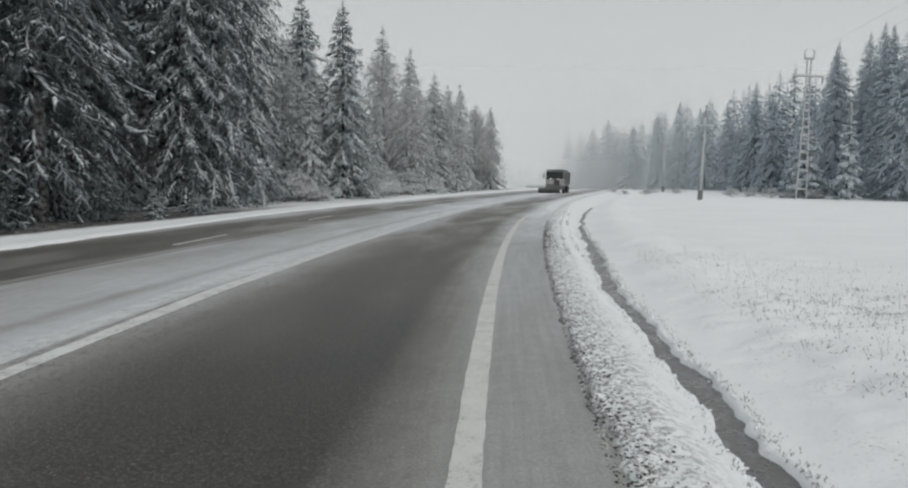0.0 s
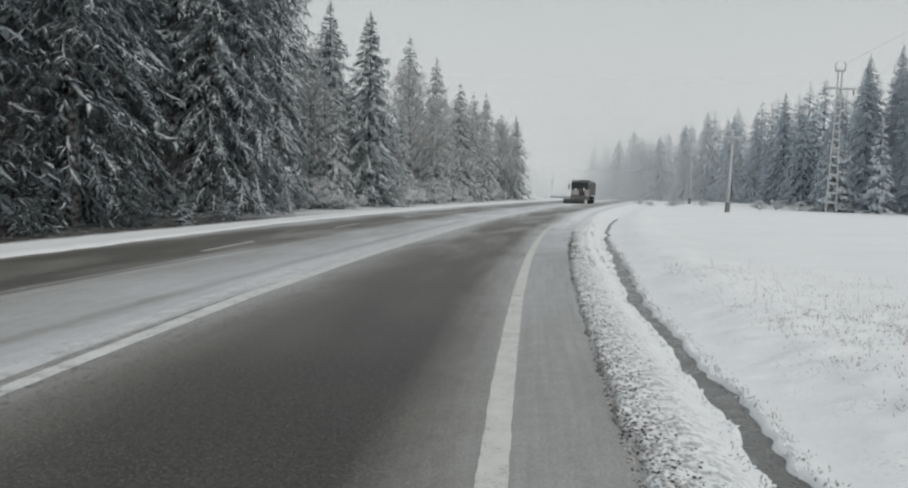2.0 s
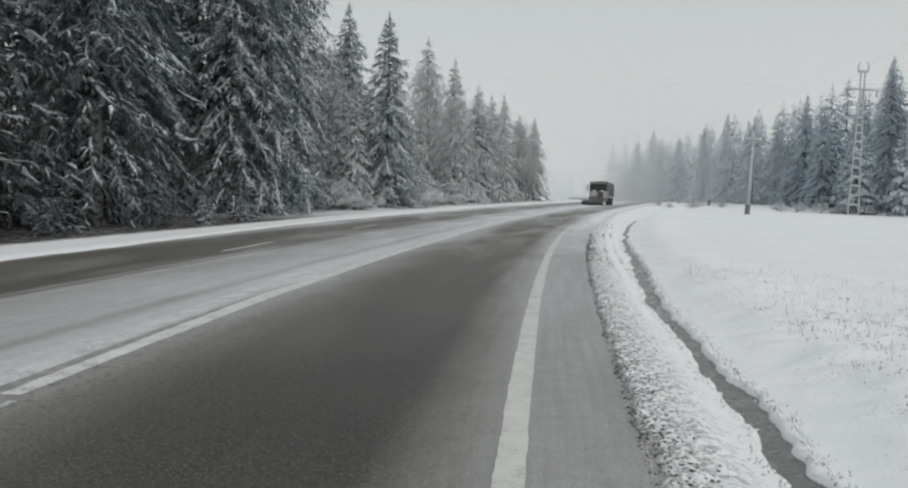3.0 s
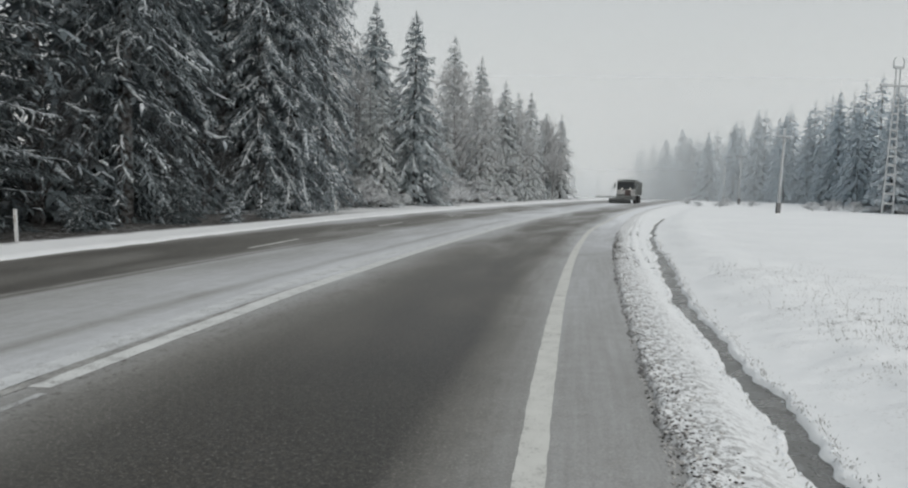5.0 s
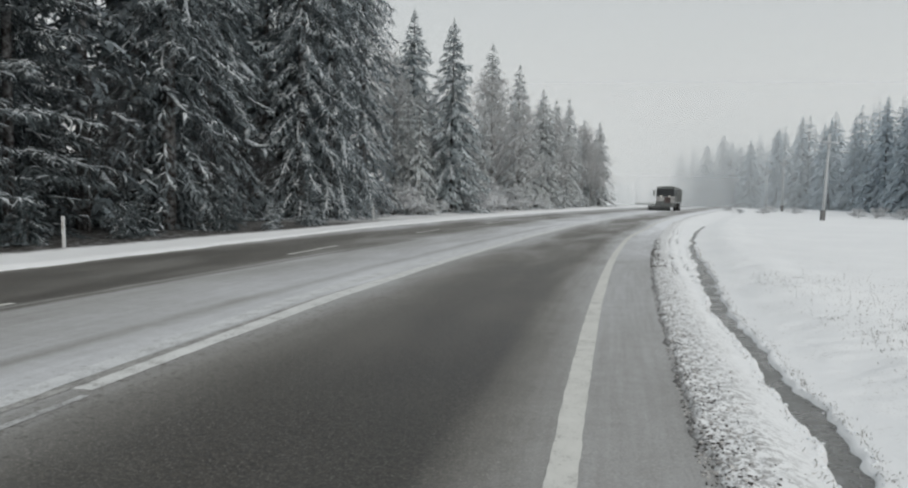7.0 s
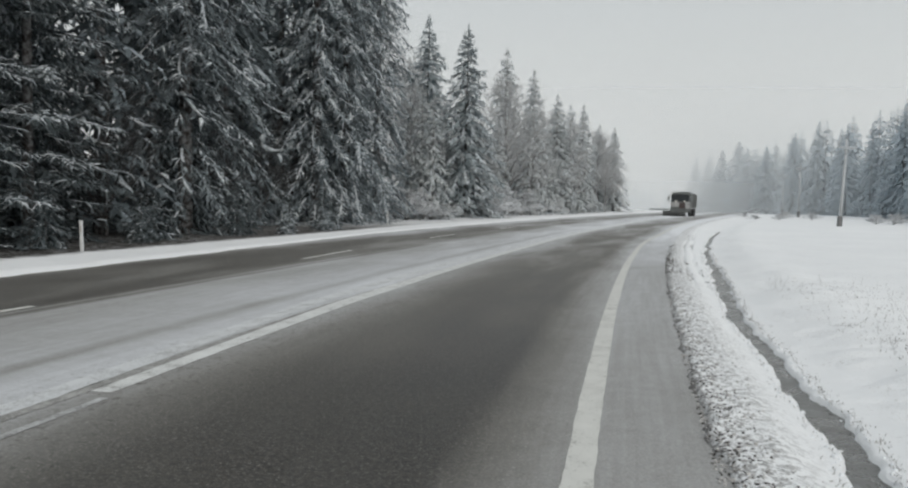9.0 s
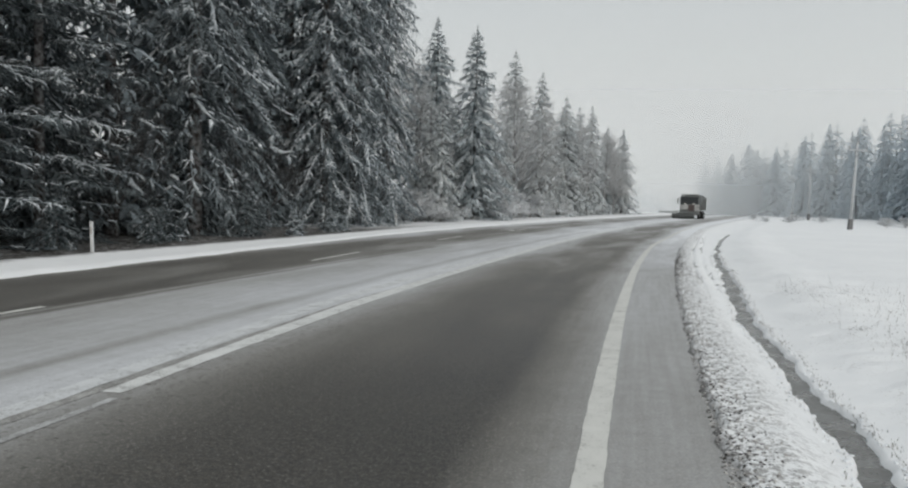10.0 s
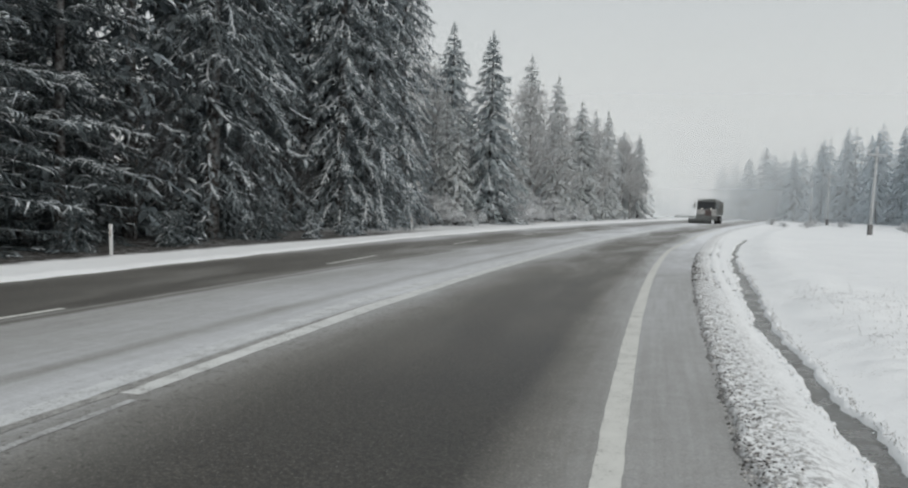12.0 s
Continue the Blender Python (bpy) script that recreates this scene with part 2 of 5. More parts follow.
def twig_material(name, c, frost):
    m = Mat(name, 0.85, 0.15)
    isl = m.island()
    n = m.noise(m.coords(), 2.0, 4, 0.7)
    f = m.ramp(m.math("ADD", m.math("MULTIPLY", n, 0.5), m.math("MULTIPLY", isl, 0.5)), [(0.3, frost * 0.35), (0.75, frost)])
    m.color(m.mix(f, c, (0.74, 0.76, 0.78)))
    return m.m


def mist_material(name, density):
    """Thin mist in the air: lets most of the light through and scatters the rest both ways."""
    m = Mat(name)
    m.n.remove(m.b)
    tr, df, tl = m.n.new("ShaderNodeBsdfTransparent"), m.n.new("ShaderNodeBsdfDiffuse"), m.n.new("ShaderNodeBsdfTranslucent")
    for d in (df, tl):
        d.inputs[0].default_value = (0.965, 0.977, 0.978, 1)
    both, mixed = m.n.new("ShaderNodeMixShader"), m.n.new("ShaderNodeMixShader")
    both.inputs[0].default_value = 0.5
    m.l.new(df.outputs[0], both.inputs[1]), m.l.new(tl.outputs[0], both.inputs[2])
    # thins out upwards, from the bottom of the bank to its top
    rise = m.ramp(m.axis(m.coords("Generated"), 2), [(0.0, 1.0), (0.15, 0.95), (0.34, 0.45), (0.55, 0.05), (1.0, 0.05)], "B_SPLINE")
    a = m.math("MULTIPLY", rise, density, clamp=True)
    m.l.new(a, mixed.inputs[0])
    m.l.new(tr.outputs[0], mixed.inputs[1]), m.l.new(both.outputs[0], mixed.inputs[2])
    m.l.new(mixed.outputs[0], m.n["Material Output"].inputs[0])
    return m.m


def water_material():
    m = Mat("slushy_meltwater", 0.22, 0.5)
    ob = m.coords("Object")
    n = m.noise(ob, 3.5, 5, 0.65)
    m.color(m.ramp(n, [(0.35, (0.070, 0.068, 0.062)), (0.56, (0.115, 0.113, 0.106)), (0.74, (0.32, 0.33, 0.33))]))
    m.rough(m.ramp(n, [(0.4, 0.18), (0.7, 0.6)]))
    m.bump(m.noise(ob, 18.0, 3, 0.6), 0.25, 0.01)
    return m.m


ROAD, GROUND = road_material(), ground_material()
EDGE_PAINT, MID_PAINT, DASH_PAINT = line_material("edge_line_paint", 0.33, (0.65, 0.645, 0.61)), line_material("centre_line_paint", 0.36, (0.72, 0.725, 0.71)), line_material("lane_line_paint", 0.38, (0.72, 0.72, 0.68))
SMEAR = line_material("smeared_snow", 0.42, (0.54, 0.545, 0.545))
WET_GAP = line_material("wet_gap_between_lines", 0.42, (0.44, 0.435, 0.42))
FAINT_PAINT = line_material("snowy_centre_line", 0.35, (0.66, 0.67, 0.675))
NEEDLES, BOUGH_SNOW = needle_material("spruce_needles_with_rime", 0.20, 0.56), branch_snow_material()
# darker copies: less rime, and the gloom of the forest foot in the colour
DARK_NEEDLES, DULL_NEEDLES = needle_material("dark_spruce_needles", 0.06, 0.32), needle_material("spruce_needles_with_little_rime", 0.12, 0.46)
# paler copies for farther trees: rime, plus haze put into the colour
RIME_HAZE_NEEDLES = needle_material("spruce_needles_rime_and_haze", 0.58, 0.82, (0.47, 0.53, 0.555))
WHITE_HAZE_NEEDLES = needle_material("spruce_needles_whitened_rime_and_haze", 0.90, 1.0, (0.61, 0.675, 0.72))
GREY_HAZE_NEEDLES = needle_material("spruce_needles_grey_rime_and_haze", 0.86, 1.0, (0.595, 0.62, 0.625))
BARK, GREY_BARK = bark_material("spruce_bark", (0.045, 0.038, 0.035), 0.30), bark_material("grey_frosted_bark", (0.13, 0.12, 0.11), 0.6)
TWIGS, BROWN_TWIGS = twig_material("frosted_twigs", (0.23, 0.215, 0.20), 0.85), twig_material("brown_dry_twigs", (0.026, 0.024, 0.0235), 0.10)
WHITE_TWIGS = twig_material("thickly_rimed_twigs", (0.46, 0.46, 0.46), 0.98)
GRASS = twig_material("dry_grass", (0.155, 0.138, 0.118), 0.45)
WATER = water_material()
CONCRETE = plain("weathered_concrete", (0.46, 0.475, 0.485), 0.85, 0.2)
WOOD_FOOT = plain("dark_tarred_wood", (0.17, 0.17, 0.17), 0.85, 0.2)
STEEL = plain("galvanised_steel", (0.40, 0.41, 0.42), 0.5, 0.5, 0.6)
RIMED_STEEL = plain("rimed_steel", (0.40, 0.415, 0.43), 0.7, 0.3, 0.0, 0.3)
PORCELAIN = plain("grey_porcelain", (0.33, 0.34, 0.36), 0.3, 0.5)
POST_WHITE = plain("white_marker_plastic", (0.60, 0.61, 0.61), 0.5, 0.4, 0.0, 0.12)
REFLECTOR = plain("dull_reflector", (0.40, 0.38, 0.36), 0.3, 0.5)
GRIT = plain("wet_road_grit", (0.07, 0.065, 0.06), 0.7, 0.3, 0.0, 0.6, 20.0)
CLUMP = plain("wet_snow_clumps", (0.80, 0.82, 0.84), 0.7, 0.25, 0.0, 0.12, 9.0)
CRUMB = plain("dirty_snow_lumps", (0.45, 0.44, 0.43), 0.85, 0.2, 0.0, 0.7, 20.0)


# ---------------------------------------------------------------- helpers for meshes
def mesh_from(name, verts, faces, material, uv=None, smooth=False):
    """verts: (n, 3) array; faces: list of (m, k) index arrays."""
    me = bpy.data.meshes.new(name)
    verts = np.asarray(verts, dtype=np.float32)
    me.vertices.add(len(verts))
    me.vertices.foreach_set("co", verts.ravel())
    loops = np.concatenate([np.asarray(f).ravel() for f in faces]).astype(np.int32)
    sizes = np.concatenate([np.full(len(f), np.asarray(f).shape[1]) for f in faces]).astype(np.int32)
    me.loops.add(len(loops))
    me.loops.foreach_set("vertex_index", loops)
    me.polygons.add(len(sizes))
    me.polygons.foreach_set("loop_start", np.concatenate([[0], np.cumsum(sizes)[:-1]]).astype(np.int32))
    me.polygons.foreach_set("loop_total", sizes)
    if smooth:
        me.polygons.foreach_set("use_smooth", np.ones(len(sizes), dtype=bool))
    me.update(calc_edges=True)
    if uv is not None:
        layer = me.uv_layers.new(name="UVMap")
        layer.data.foreach_set("uv", np.asarray(uv, dtype=np.float32)[loops].ravel())
    me.materials.append(material)
    me.validate()
    return me


def bm_mesh(name, bm, material, smooth=False):
    me = bpy.data.meshes.new(name)
    bmesh.ops.recalc_face_normals(bm, faces=bm.faces)
    bm.to_mesh(me)
    bm.free()
    if smooth:
        for p in me.polygons:
            p.use_smooth = True
    me.materials.append(material)
    return me


def part(name, me, parent, label=""):
    ob = new(name, me)
    ob.parent = parent
    return tagged(ob, label)


def empty(name, m=None):
    ob = new(name)
    ob.empty_display_size = 0.3
    if m is not None:
        ob.matrix_basis = m
    return ob


def box(bm, x0, x1, y0, y1, z0, z1, bevel=0.0):
    r = bmesh.ops.create_cube(bm, size=1.0, matrix=Matrix.LocRotScale(((x0 + x1) / 2, (y0 + y1) / 2, (z0 + z1) / 2), None, (x1 - x0, y1 - y0, z1 - z0)))
    if bevel:
        edges = list({e for v in r["verts"] for e in v.link_edges})
        bmesh.ops.bevel(bm, geom=edges, offset=bevel, segments=2, affect="EDGES", profile=0.6)
    return r


def rod(bm, a, b, r0, r1=None, n=8):
    a, b = Vector(a), Vector(b)
    d = b - a
    m = Matrix.Translation((a + b) / 2) @ d.to_track_quat("Z", "Y").to_matrix().to_4x4()
    bmesh.ops.create_cone(bm, cap_ends=True, segments=n, radius1=r0, radius2=r0 if r1 is None else r1, depth=d.length, matrix=m)


def value_noise(x, y, seed=0):
    """Smooth noise in -1..1 on arrays."""
    x, y = np.asarray(x, float), np.asarray(y, float)
    xi, yi = np.floor(x), np.floor(y)
    fx, fy = x - xi, y - yi
    fx, fy = fx * fx * (3 - 2 * fx), fy * fy * (3 - 2 * fy)

    def h(i, j):
        v = np.sin(i * 127.1 + j * 311.7 + seed * 74.7) * 43758.5453
        return v - np.floor(v)

    a = h(xi, yi) * (1 - fx) + h(xi + 1, yi) * fx
    b = h(xi, yi + 1) * (1 - fx) + h(xi + 1, yi + 1) * fx
    return 2 * (a * (1 - fy) + b * fy) - 1


def smooth(a, b, x):
    t = np.clip((np.asarray(x, float) - a) / (b - a), 0, 1)
    return t * t * (3 - 2 * t)


# ---------------------------------------------------------------- the lie of the land
def edge_x(y):
    """The painted right edge line: a bend to the right that straightens, then turns back behind the rise."""
    y = np.asarray(y, float)
    a = np.clip(y, -60, 82)
    x = -0.15 + 0.05 * a + 0.0013 * a * a
    x = x + 0.263 * np.clip(y - 82, 0, 78)
    far = np.clip(y - 160, 0, 260)
    return x + 0.263 * far - 0.0011 * far * far


def slant(y):
    y = np.asarray(y, float)
    k = (edge_x(y + 0.5) - edge_x(y - 0.5))
    return np.sqrt(1 + k * k)


def rise(y):
    y = np.asarray(y, float)
    return np.interp(y, [-100, 28, 45, 60, 80, 100, 120, 140, 158, 175, 220, 330, 600], [0, 0, 0.05, 0.15, 0.31, 0.47, 0.62, 0.74, 0.79, 0.78, 0.1, -2.6, -3.0])


def shoulder(y):
    return 0.74 + np.clip(np.asarray(y, float) * 0.012, -0.02, 0.46)


def far_edge(y):
    return -(10.75 + 1.5 * smooth(10, 42, y))


def ditch(y):
    y = np.asarray(y, float)
    return np.interp(y, [-30, 4.6, 6.3, 7.4, 9.0, 11.2, 14.8, 20.3, 27.3, 34, 42, 49, 80, 200], [1.66, 1.74, 1.81, 1.78, 1.84, 1.83, 1.98, 2.27, 2.40, 2.60, 2.85, 3.2, 4.0, 6.0]) + 0.035 * value_noise(y * 0.55, y * 0 + 3.3, 5) + 0.045 * value_noise(y * 1.7, y * 0 + 1.3, 6) + 0.05 * value_noise(y * 0.9, y * 0 + 6.3, 7) * smooth(14, 24, y)


def land(s, y):
    """Height of the ground sheet; s: metres to the right of the edge line."""
    s, y = np.broadcast_arrays(np.asarray(s, float), np.asarray(y, float))
    fade = np.clip(1.4 - np.abs(y - 6) / 60, 0, 1)
    sh, fe, dc = shoulder(y), far_edge(y), ditch(y)
    lump = 0.5 * value_noise(s * 9, y * 9, 1) + 0.35 * value_noise(s * 19, y * 15, 2) + 0.3 * value_noise(s * 3, y * 3, 3)
    # ploughed snow at the asphalt's edge, down to the ditch, up to the field
    wob = 0.05 * value_noise(y * 4.0, s * 0 + 9.1, 8) + 0.03 * value_noise(y * 13.0, s * 0 + 2.1, 9)
    d = s - sh - wob
    right = -0.07 + (0.11 - 0.025 * smooth(16, 30, y)) * smooth(-0.05, 0.07, d)
    right = right + 0.024 * lump * smooth(-0.05, 0.10, d) * (1 - 0.88 * smooth(0.30, 0.65, d)) * fade
    right = right - 0.14 * smooth(sh + 0.35, dc - 0.12, s)
    for off, deep in ((0.52, 0.065), (0.80, 0.05)):
        rut = (s - sh - off - 0.06 * value_noise(y * 0.3, s * 0 + off, 21)) / 0.05
        right = right - deep * np.exp(-rut * rut) * smooth(13, 18, y) * (1 - smooth(46, 60, y)) * (0.6 + 0.5 * value_noise(y * 0.9, s * 0 + off * 7, 22))
    half = 0.092 + 0.04 * value_noise(y * 2.3, s * 0 + 4.4, 10) + 0.03 * value_noise(y * 5.0, np.sign(s - dc) * 3.1, 11) + 0.014 * value_noise(y * 13.0, np.sign(s - dc) * 5.7, 20)
    half = half * (1 + 0.35 * smooth(12, 16, y) - 0.75 * smooth(21, 27, y)) + 0.03 * value_noise(y * 1.6, np.sign(s - dc) * 2.3, 27) * smooth(20, 28, y)
    chan = 1 - smooth(half * 0.75, half * 1.15 + 0.03, np.abs(s - dc))
    right = right - 0.13 * chan * (1 - smooth(50, 56, y))
    right = right + 0.17 * smooth(dc + 0.10, dc + 1.55, s) - 0.10 * smooth(dc + 1.2, dc + 3.0, s) + 0.06 * smooth(6, 14, s)
    roll = 0.035 * value_noise(s * 0.6, y * 0.5, 12) + 0.030 * value_noise(s * 1.9, y * 1.7, 13) + (0.020 * value_noise(s * 4, y * 4, 14) + 0.008 * value_noise(s * 9, y * 9, 24)) * fade
    right = right + roll * smooth(dc + 0.1, dc + 0.8, s)
    right = right + 0.20 * value_noise(s * 0.05, y * 0.05, 15) * smooth(10, 30, s)
    # the verge under the trees
    e = fe - s - 0.10 * value_noise(y * 1.3, s * 0 + 7.7, 16) - 0.04 * value_noise(y * 5, s * 0 + 3.7, 17)
    left = -0.07 + 0.15 * smooth(-0.10, 0.25, e) + 0.03 * lump * smooth(0.0, 0.4, e)
    left = left + 0.06 * smooth(0.6, 1.8, e) - 0.05 * smooth(2.0, 3.2, e) + 0.03 * smooth(2.5, 30, e) * 20
    left = left + 0.10 * value_noise(s * 0.4, y * 0.4, 18) * smooth(2.0, 6.0, e)
    z = np.where(s > -5, right, left)
    return z + rise(y)


def place(s, y, dz=0.0):
    """World point at s metres beside the edge line."""
    return float(edge_x(y) + s * slant(y)), float(y), float(land(s, y)) + dz


def ground_at(x, y):
    s = (x - float(edge_x(y))) / float(slant(y))
    return float(land(s, y))


def steps(*spans):
    """Grid lines: (from, to, step) spans joined."""
    out = []
    for a, b, st in spans:
        n = max(1, round((b - a) / st))
        out += list(np.linspace(a, b, n, endpoint=False))
    return np.array(out + [spans[-1][1]])


def sheet(name, ss, ys, height, material):
    S, Y = np.meshgrid(ss, ys)
    X = edge_x(Y) + S * slant(Y)
    Z = height(S, Y)
    verts = np.stack([X, Y, Z], -1).reshape(-1, 3)
    nx = len(ss)
    i = (np.arange(len(ys) - 1)[:, None] * nx + np.arange(nx - 1)[None, :]).ravel()
    quads = np.stack([i, i + 1, i + nx + 1, i + nx], -1)
    return mesh_from(name, verts, [quads], material, uv=np.stack([S, Y], -1).reshape(-1, 2), smooth=True)


GROUND_S = steps((-3000, -300, 900), (-300, -60, 60), (-60, -20, 4), (-20, -14.5, 0.6), (-14.5, -10.4, 0.12), (-10.4, -1, 3), (-1, 0.6, 0.5), (0.6, 1.7, 0.03), (1.7, 2.6, 0.035), (2.6, 4.2, 0.07), (4.2, 6, 0.12), (6, 16, 0.5), (16, 60, 4), (60, 300, 30), (300, 3000, 900))
GROUND_Y = steps((-2000, -60, 400), (-60, 1.5, 4), (1.5, 3.2, 0.12), (3.2, 11, 0.05), (11, 22, 0.14), (22, 50, 0.35), (50, 120, 1.2), (120, 340, 8), (340, 4400, 500))
ground = new("ground", sheet("ground", GROUND_S, GROUND_Y, land, GROUND))
tagged(ground, "snow-covered field, verge and forest floor with a shallow ditch", "snowy ground", kind="structure")

road_f, road_y = np.linspace(0, 1, 21), steps((-40, 60, 1.0), (60, 340, 5))
FR, YR = np.meshgrid(road_f, road_y)
SR = (far_edge(YR) - 0.35) * (1 - FR) + (shoulder(YR) + 0.14) * FR
rv = np.stack([edge_x(YR) + SR * slant(YR), YR, rise(YR)], -1).reshape(-1, 3)
i = (np.arange(len(road_y) - 1)[:, None] * 21 + np.arange(20)[None, :]).ravel()
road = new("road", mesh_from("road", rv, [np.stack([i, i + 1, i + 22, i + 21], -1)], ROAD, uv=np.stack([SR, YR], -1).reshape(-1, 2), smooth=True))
tagged(road, "three-lane wet asphalt road dusted with drifting snow", "road", kind="structure")


def stripe(name, left, right, y0, y1, material, label, dz=0.004):
    """A painted line between two offsets from the edge line; each is a function of y."""
    ys = steps((y0, min(y1, 30.0), 0.06), (30.0, y1, 1.0)) if y0 < 12 and y1 > 30 else steps((y0, y1, 0.06 if y1 < 20 else 0.5))
    seed = float(left(8.0))
    fray = 0.006 * value_noise(ys * 9.0, ys * 0 + seed, 31) + 0.006 * value_noise(ys * 0.7, ys * 0 + seed, 32)
    frayed = 0.006 * value_noise(ys * 9.0, ys * 0 + seed, 33) + 0.006 * value_noise(ys * 0.7, ys * 0 + seed, 34)
    a, b = left(ys) + fray, right(ys) + frayed
    rows = [np.stack([edge_x(ys) + k * slant(ys), ys, rise(ys) + dz], -1) for k in (a, b)]
    n = len(ys)
    i = np.arange(n - 1)
    ob = new(name, mesh_from(name, np.concatenate(rows), [np.stack([i, i + n, i + n + 1, i + 1], -1)], material, uv=np.concatenate([r[:, :2] for r in rows])))
    return tagged(ob, label, "road marking", kind="structure")


def drift_off(s, per_metre):
    """An offset that moves away from the edge line between 5 and 11 m ahead."""
    return lambda y: s - per_metre * (np.clip(y, 5.0, 11.0) - 5.0)


def beside_far_edge(s):
    return lambda y: s * far_edge(y) / far_edge(0) - 0.03 * np.clip(y - 9.0, 0.0, 14.0)


stripe("edge_line", lambda y: -0.088 + 0.24 * smooth(31, 46, y), lambda y: 0.090 + 0.24 * smooth(31, 46, y), -20, 75, EDGE_PAINT, "worn white edge line along the hard shoulder")
stripe("centre_line", drift_off(-3.765, 0.040), drift_off(-3.60, 0.022), 5.25, 170, MID_PAINT, "solid white centre line half hidden by snow")
stripe("centre_line", drift_off(-4.10, 0.055), drift_off(-3.88, 0.052), -20, 170, FAINT_PAINT, "second white centre line under blown snow")
stripe("centre_line", lambda y: drift_off(-3.77, 0.041)(y) - 0.115 * (1 - smooth(5, 15, y)), drift_off(-3.77, 0.041), -20, 15, WET_GAP, "dark wet gap between the two centre lines")
for k in range(-1, 11):
    y0 = 5.2 + k * 13.4
    stripe("lane_dash", beside_far_edge(-7.62), beside_far_edge(-7.50), y0, y0 + 3.95, DASH_PAINT, "white lane dash on wet asphalt")
stripe("centre_line", lambda y: -3.585 + 0.02 * (5 - y), lambda y: -3.505 + 0.02 * (5 - y), -20, 5.1, SMEAR, "thin smear of snow where the centre line is worn away")

# meltwater in the ditch
ys = steps((-30, 1.5, 0.5), (1.5, 54, 0.12))
cs = ditch(ys)
wv = np.concatenate([np.stack([edge_x(ys) + (cs + o) * slant(ys), ys, rise(ys) - 0.150 + 0 * ys], -1) for o in (-0.30, 0.0, 0.30)])
n = len(ys)
i = np.arange(n - 1)
water = new("water", mesh_from("water", wv, [np.concatenate([np.stack([i, i + n, i + n + 1, i + 1], -1), np.stack([i + n, i + 2 * n, i + 2 * n + 1, i + n + 1], -1)])], WATER))
tagged(water, "narrow trickle of slushy meltwater in the ditch", "water", kind="structure")


# ---------------------------------------------------------------- trees
def strips(p0, p1, p2, side, w0, w1, w2=0.0):
    """Tapered bent strips through three points each: verts and faces. side: unit vectors across."""
    n = len(p0)
    w0, w1 = np.broadcast_to(w0, n)[:, None], np.broadcast_to(w1, n)[:, None]
    v = np.stack([p0 - side * w0, p0 + side * w0, p1 - side * w1, p1 + side * w1, p2], 1).reshape(-1, 3)
    k = 5 * np.arange(n)
    return v, np.stack([k, k + 1, k + 3, k + 2], -1), np.stack([k + 2, k + 3, k + 4], -1)


def unit(v):
    return v / np.maximum(np.linalg.norm(v, axis=-1, keepdims=True), 1e-9)


def joined(name, pieces, material):
    verts, quads, tris, k = [], [], [], 0
    for v, q, t in pieces:
        verts.append(v), quads.append(q + k), tris.append(t + k)
        k += len(v)
    return mesh_from(name, np.concatenate(verts), [np.concatenate(quads), np.concatenate(tris)], material)


def tapered(name, pts, radii, material, n=8):
    pts = np.asarray(pts, float)
    a = np.linspace(0, 2 * np.pi, n, endpoint=False)
    v = np.concatenate([p + np.stack([np.cos(a) * r, np.sin(a) * r, 0 * a], -1) for p, r in zip(pts, radii)])
    i = np.arange(n)
    q = np.concatenate([np.stack([j * n + i, j * n + (i + 1) % n, (j + 1) * n + (i + 1) % n, (j + 1) * n + i], -1) for j in range(len(pts) - 1)])
    return mesh_from(name, v, [q], material, smooth=True)


def ridged(p0, p1, p2, side, up, w0, w1, crest):
    """Tapered bent strips with a raised middle, like snow lying on a twig: verts and faces."""
    n = len(p0)
    w0, w1 = np.broadcast_to(w0, n)[:, None], np.broadcast_to(w1, n)[:, None]
    v = np.stack([p0 - side * w0, p0 + up * w0 * crest, p0 + side * w0, p1 - side * w1, p1 + up * w1 * crest, p1 + side * w1, p2], 1).reshape(-1, 3)
    k = 7 * np.arange(n)
    quads = np.concatenate([np.stack([k, k + 1, k + 4, k + 3], -1), np.stack([k + 1, k + 2, k + 5, k + 4], -1)])
    tris = np.concatenate([np.stack([k + 3, k + 4, k + 6], -1), np.stack([k + 4, k + 5, k + 6], -1)])
    return v, quads, tris


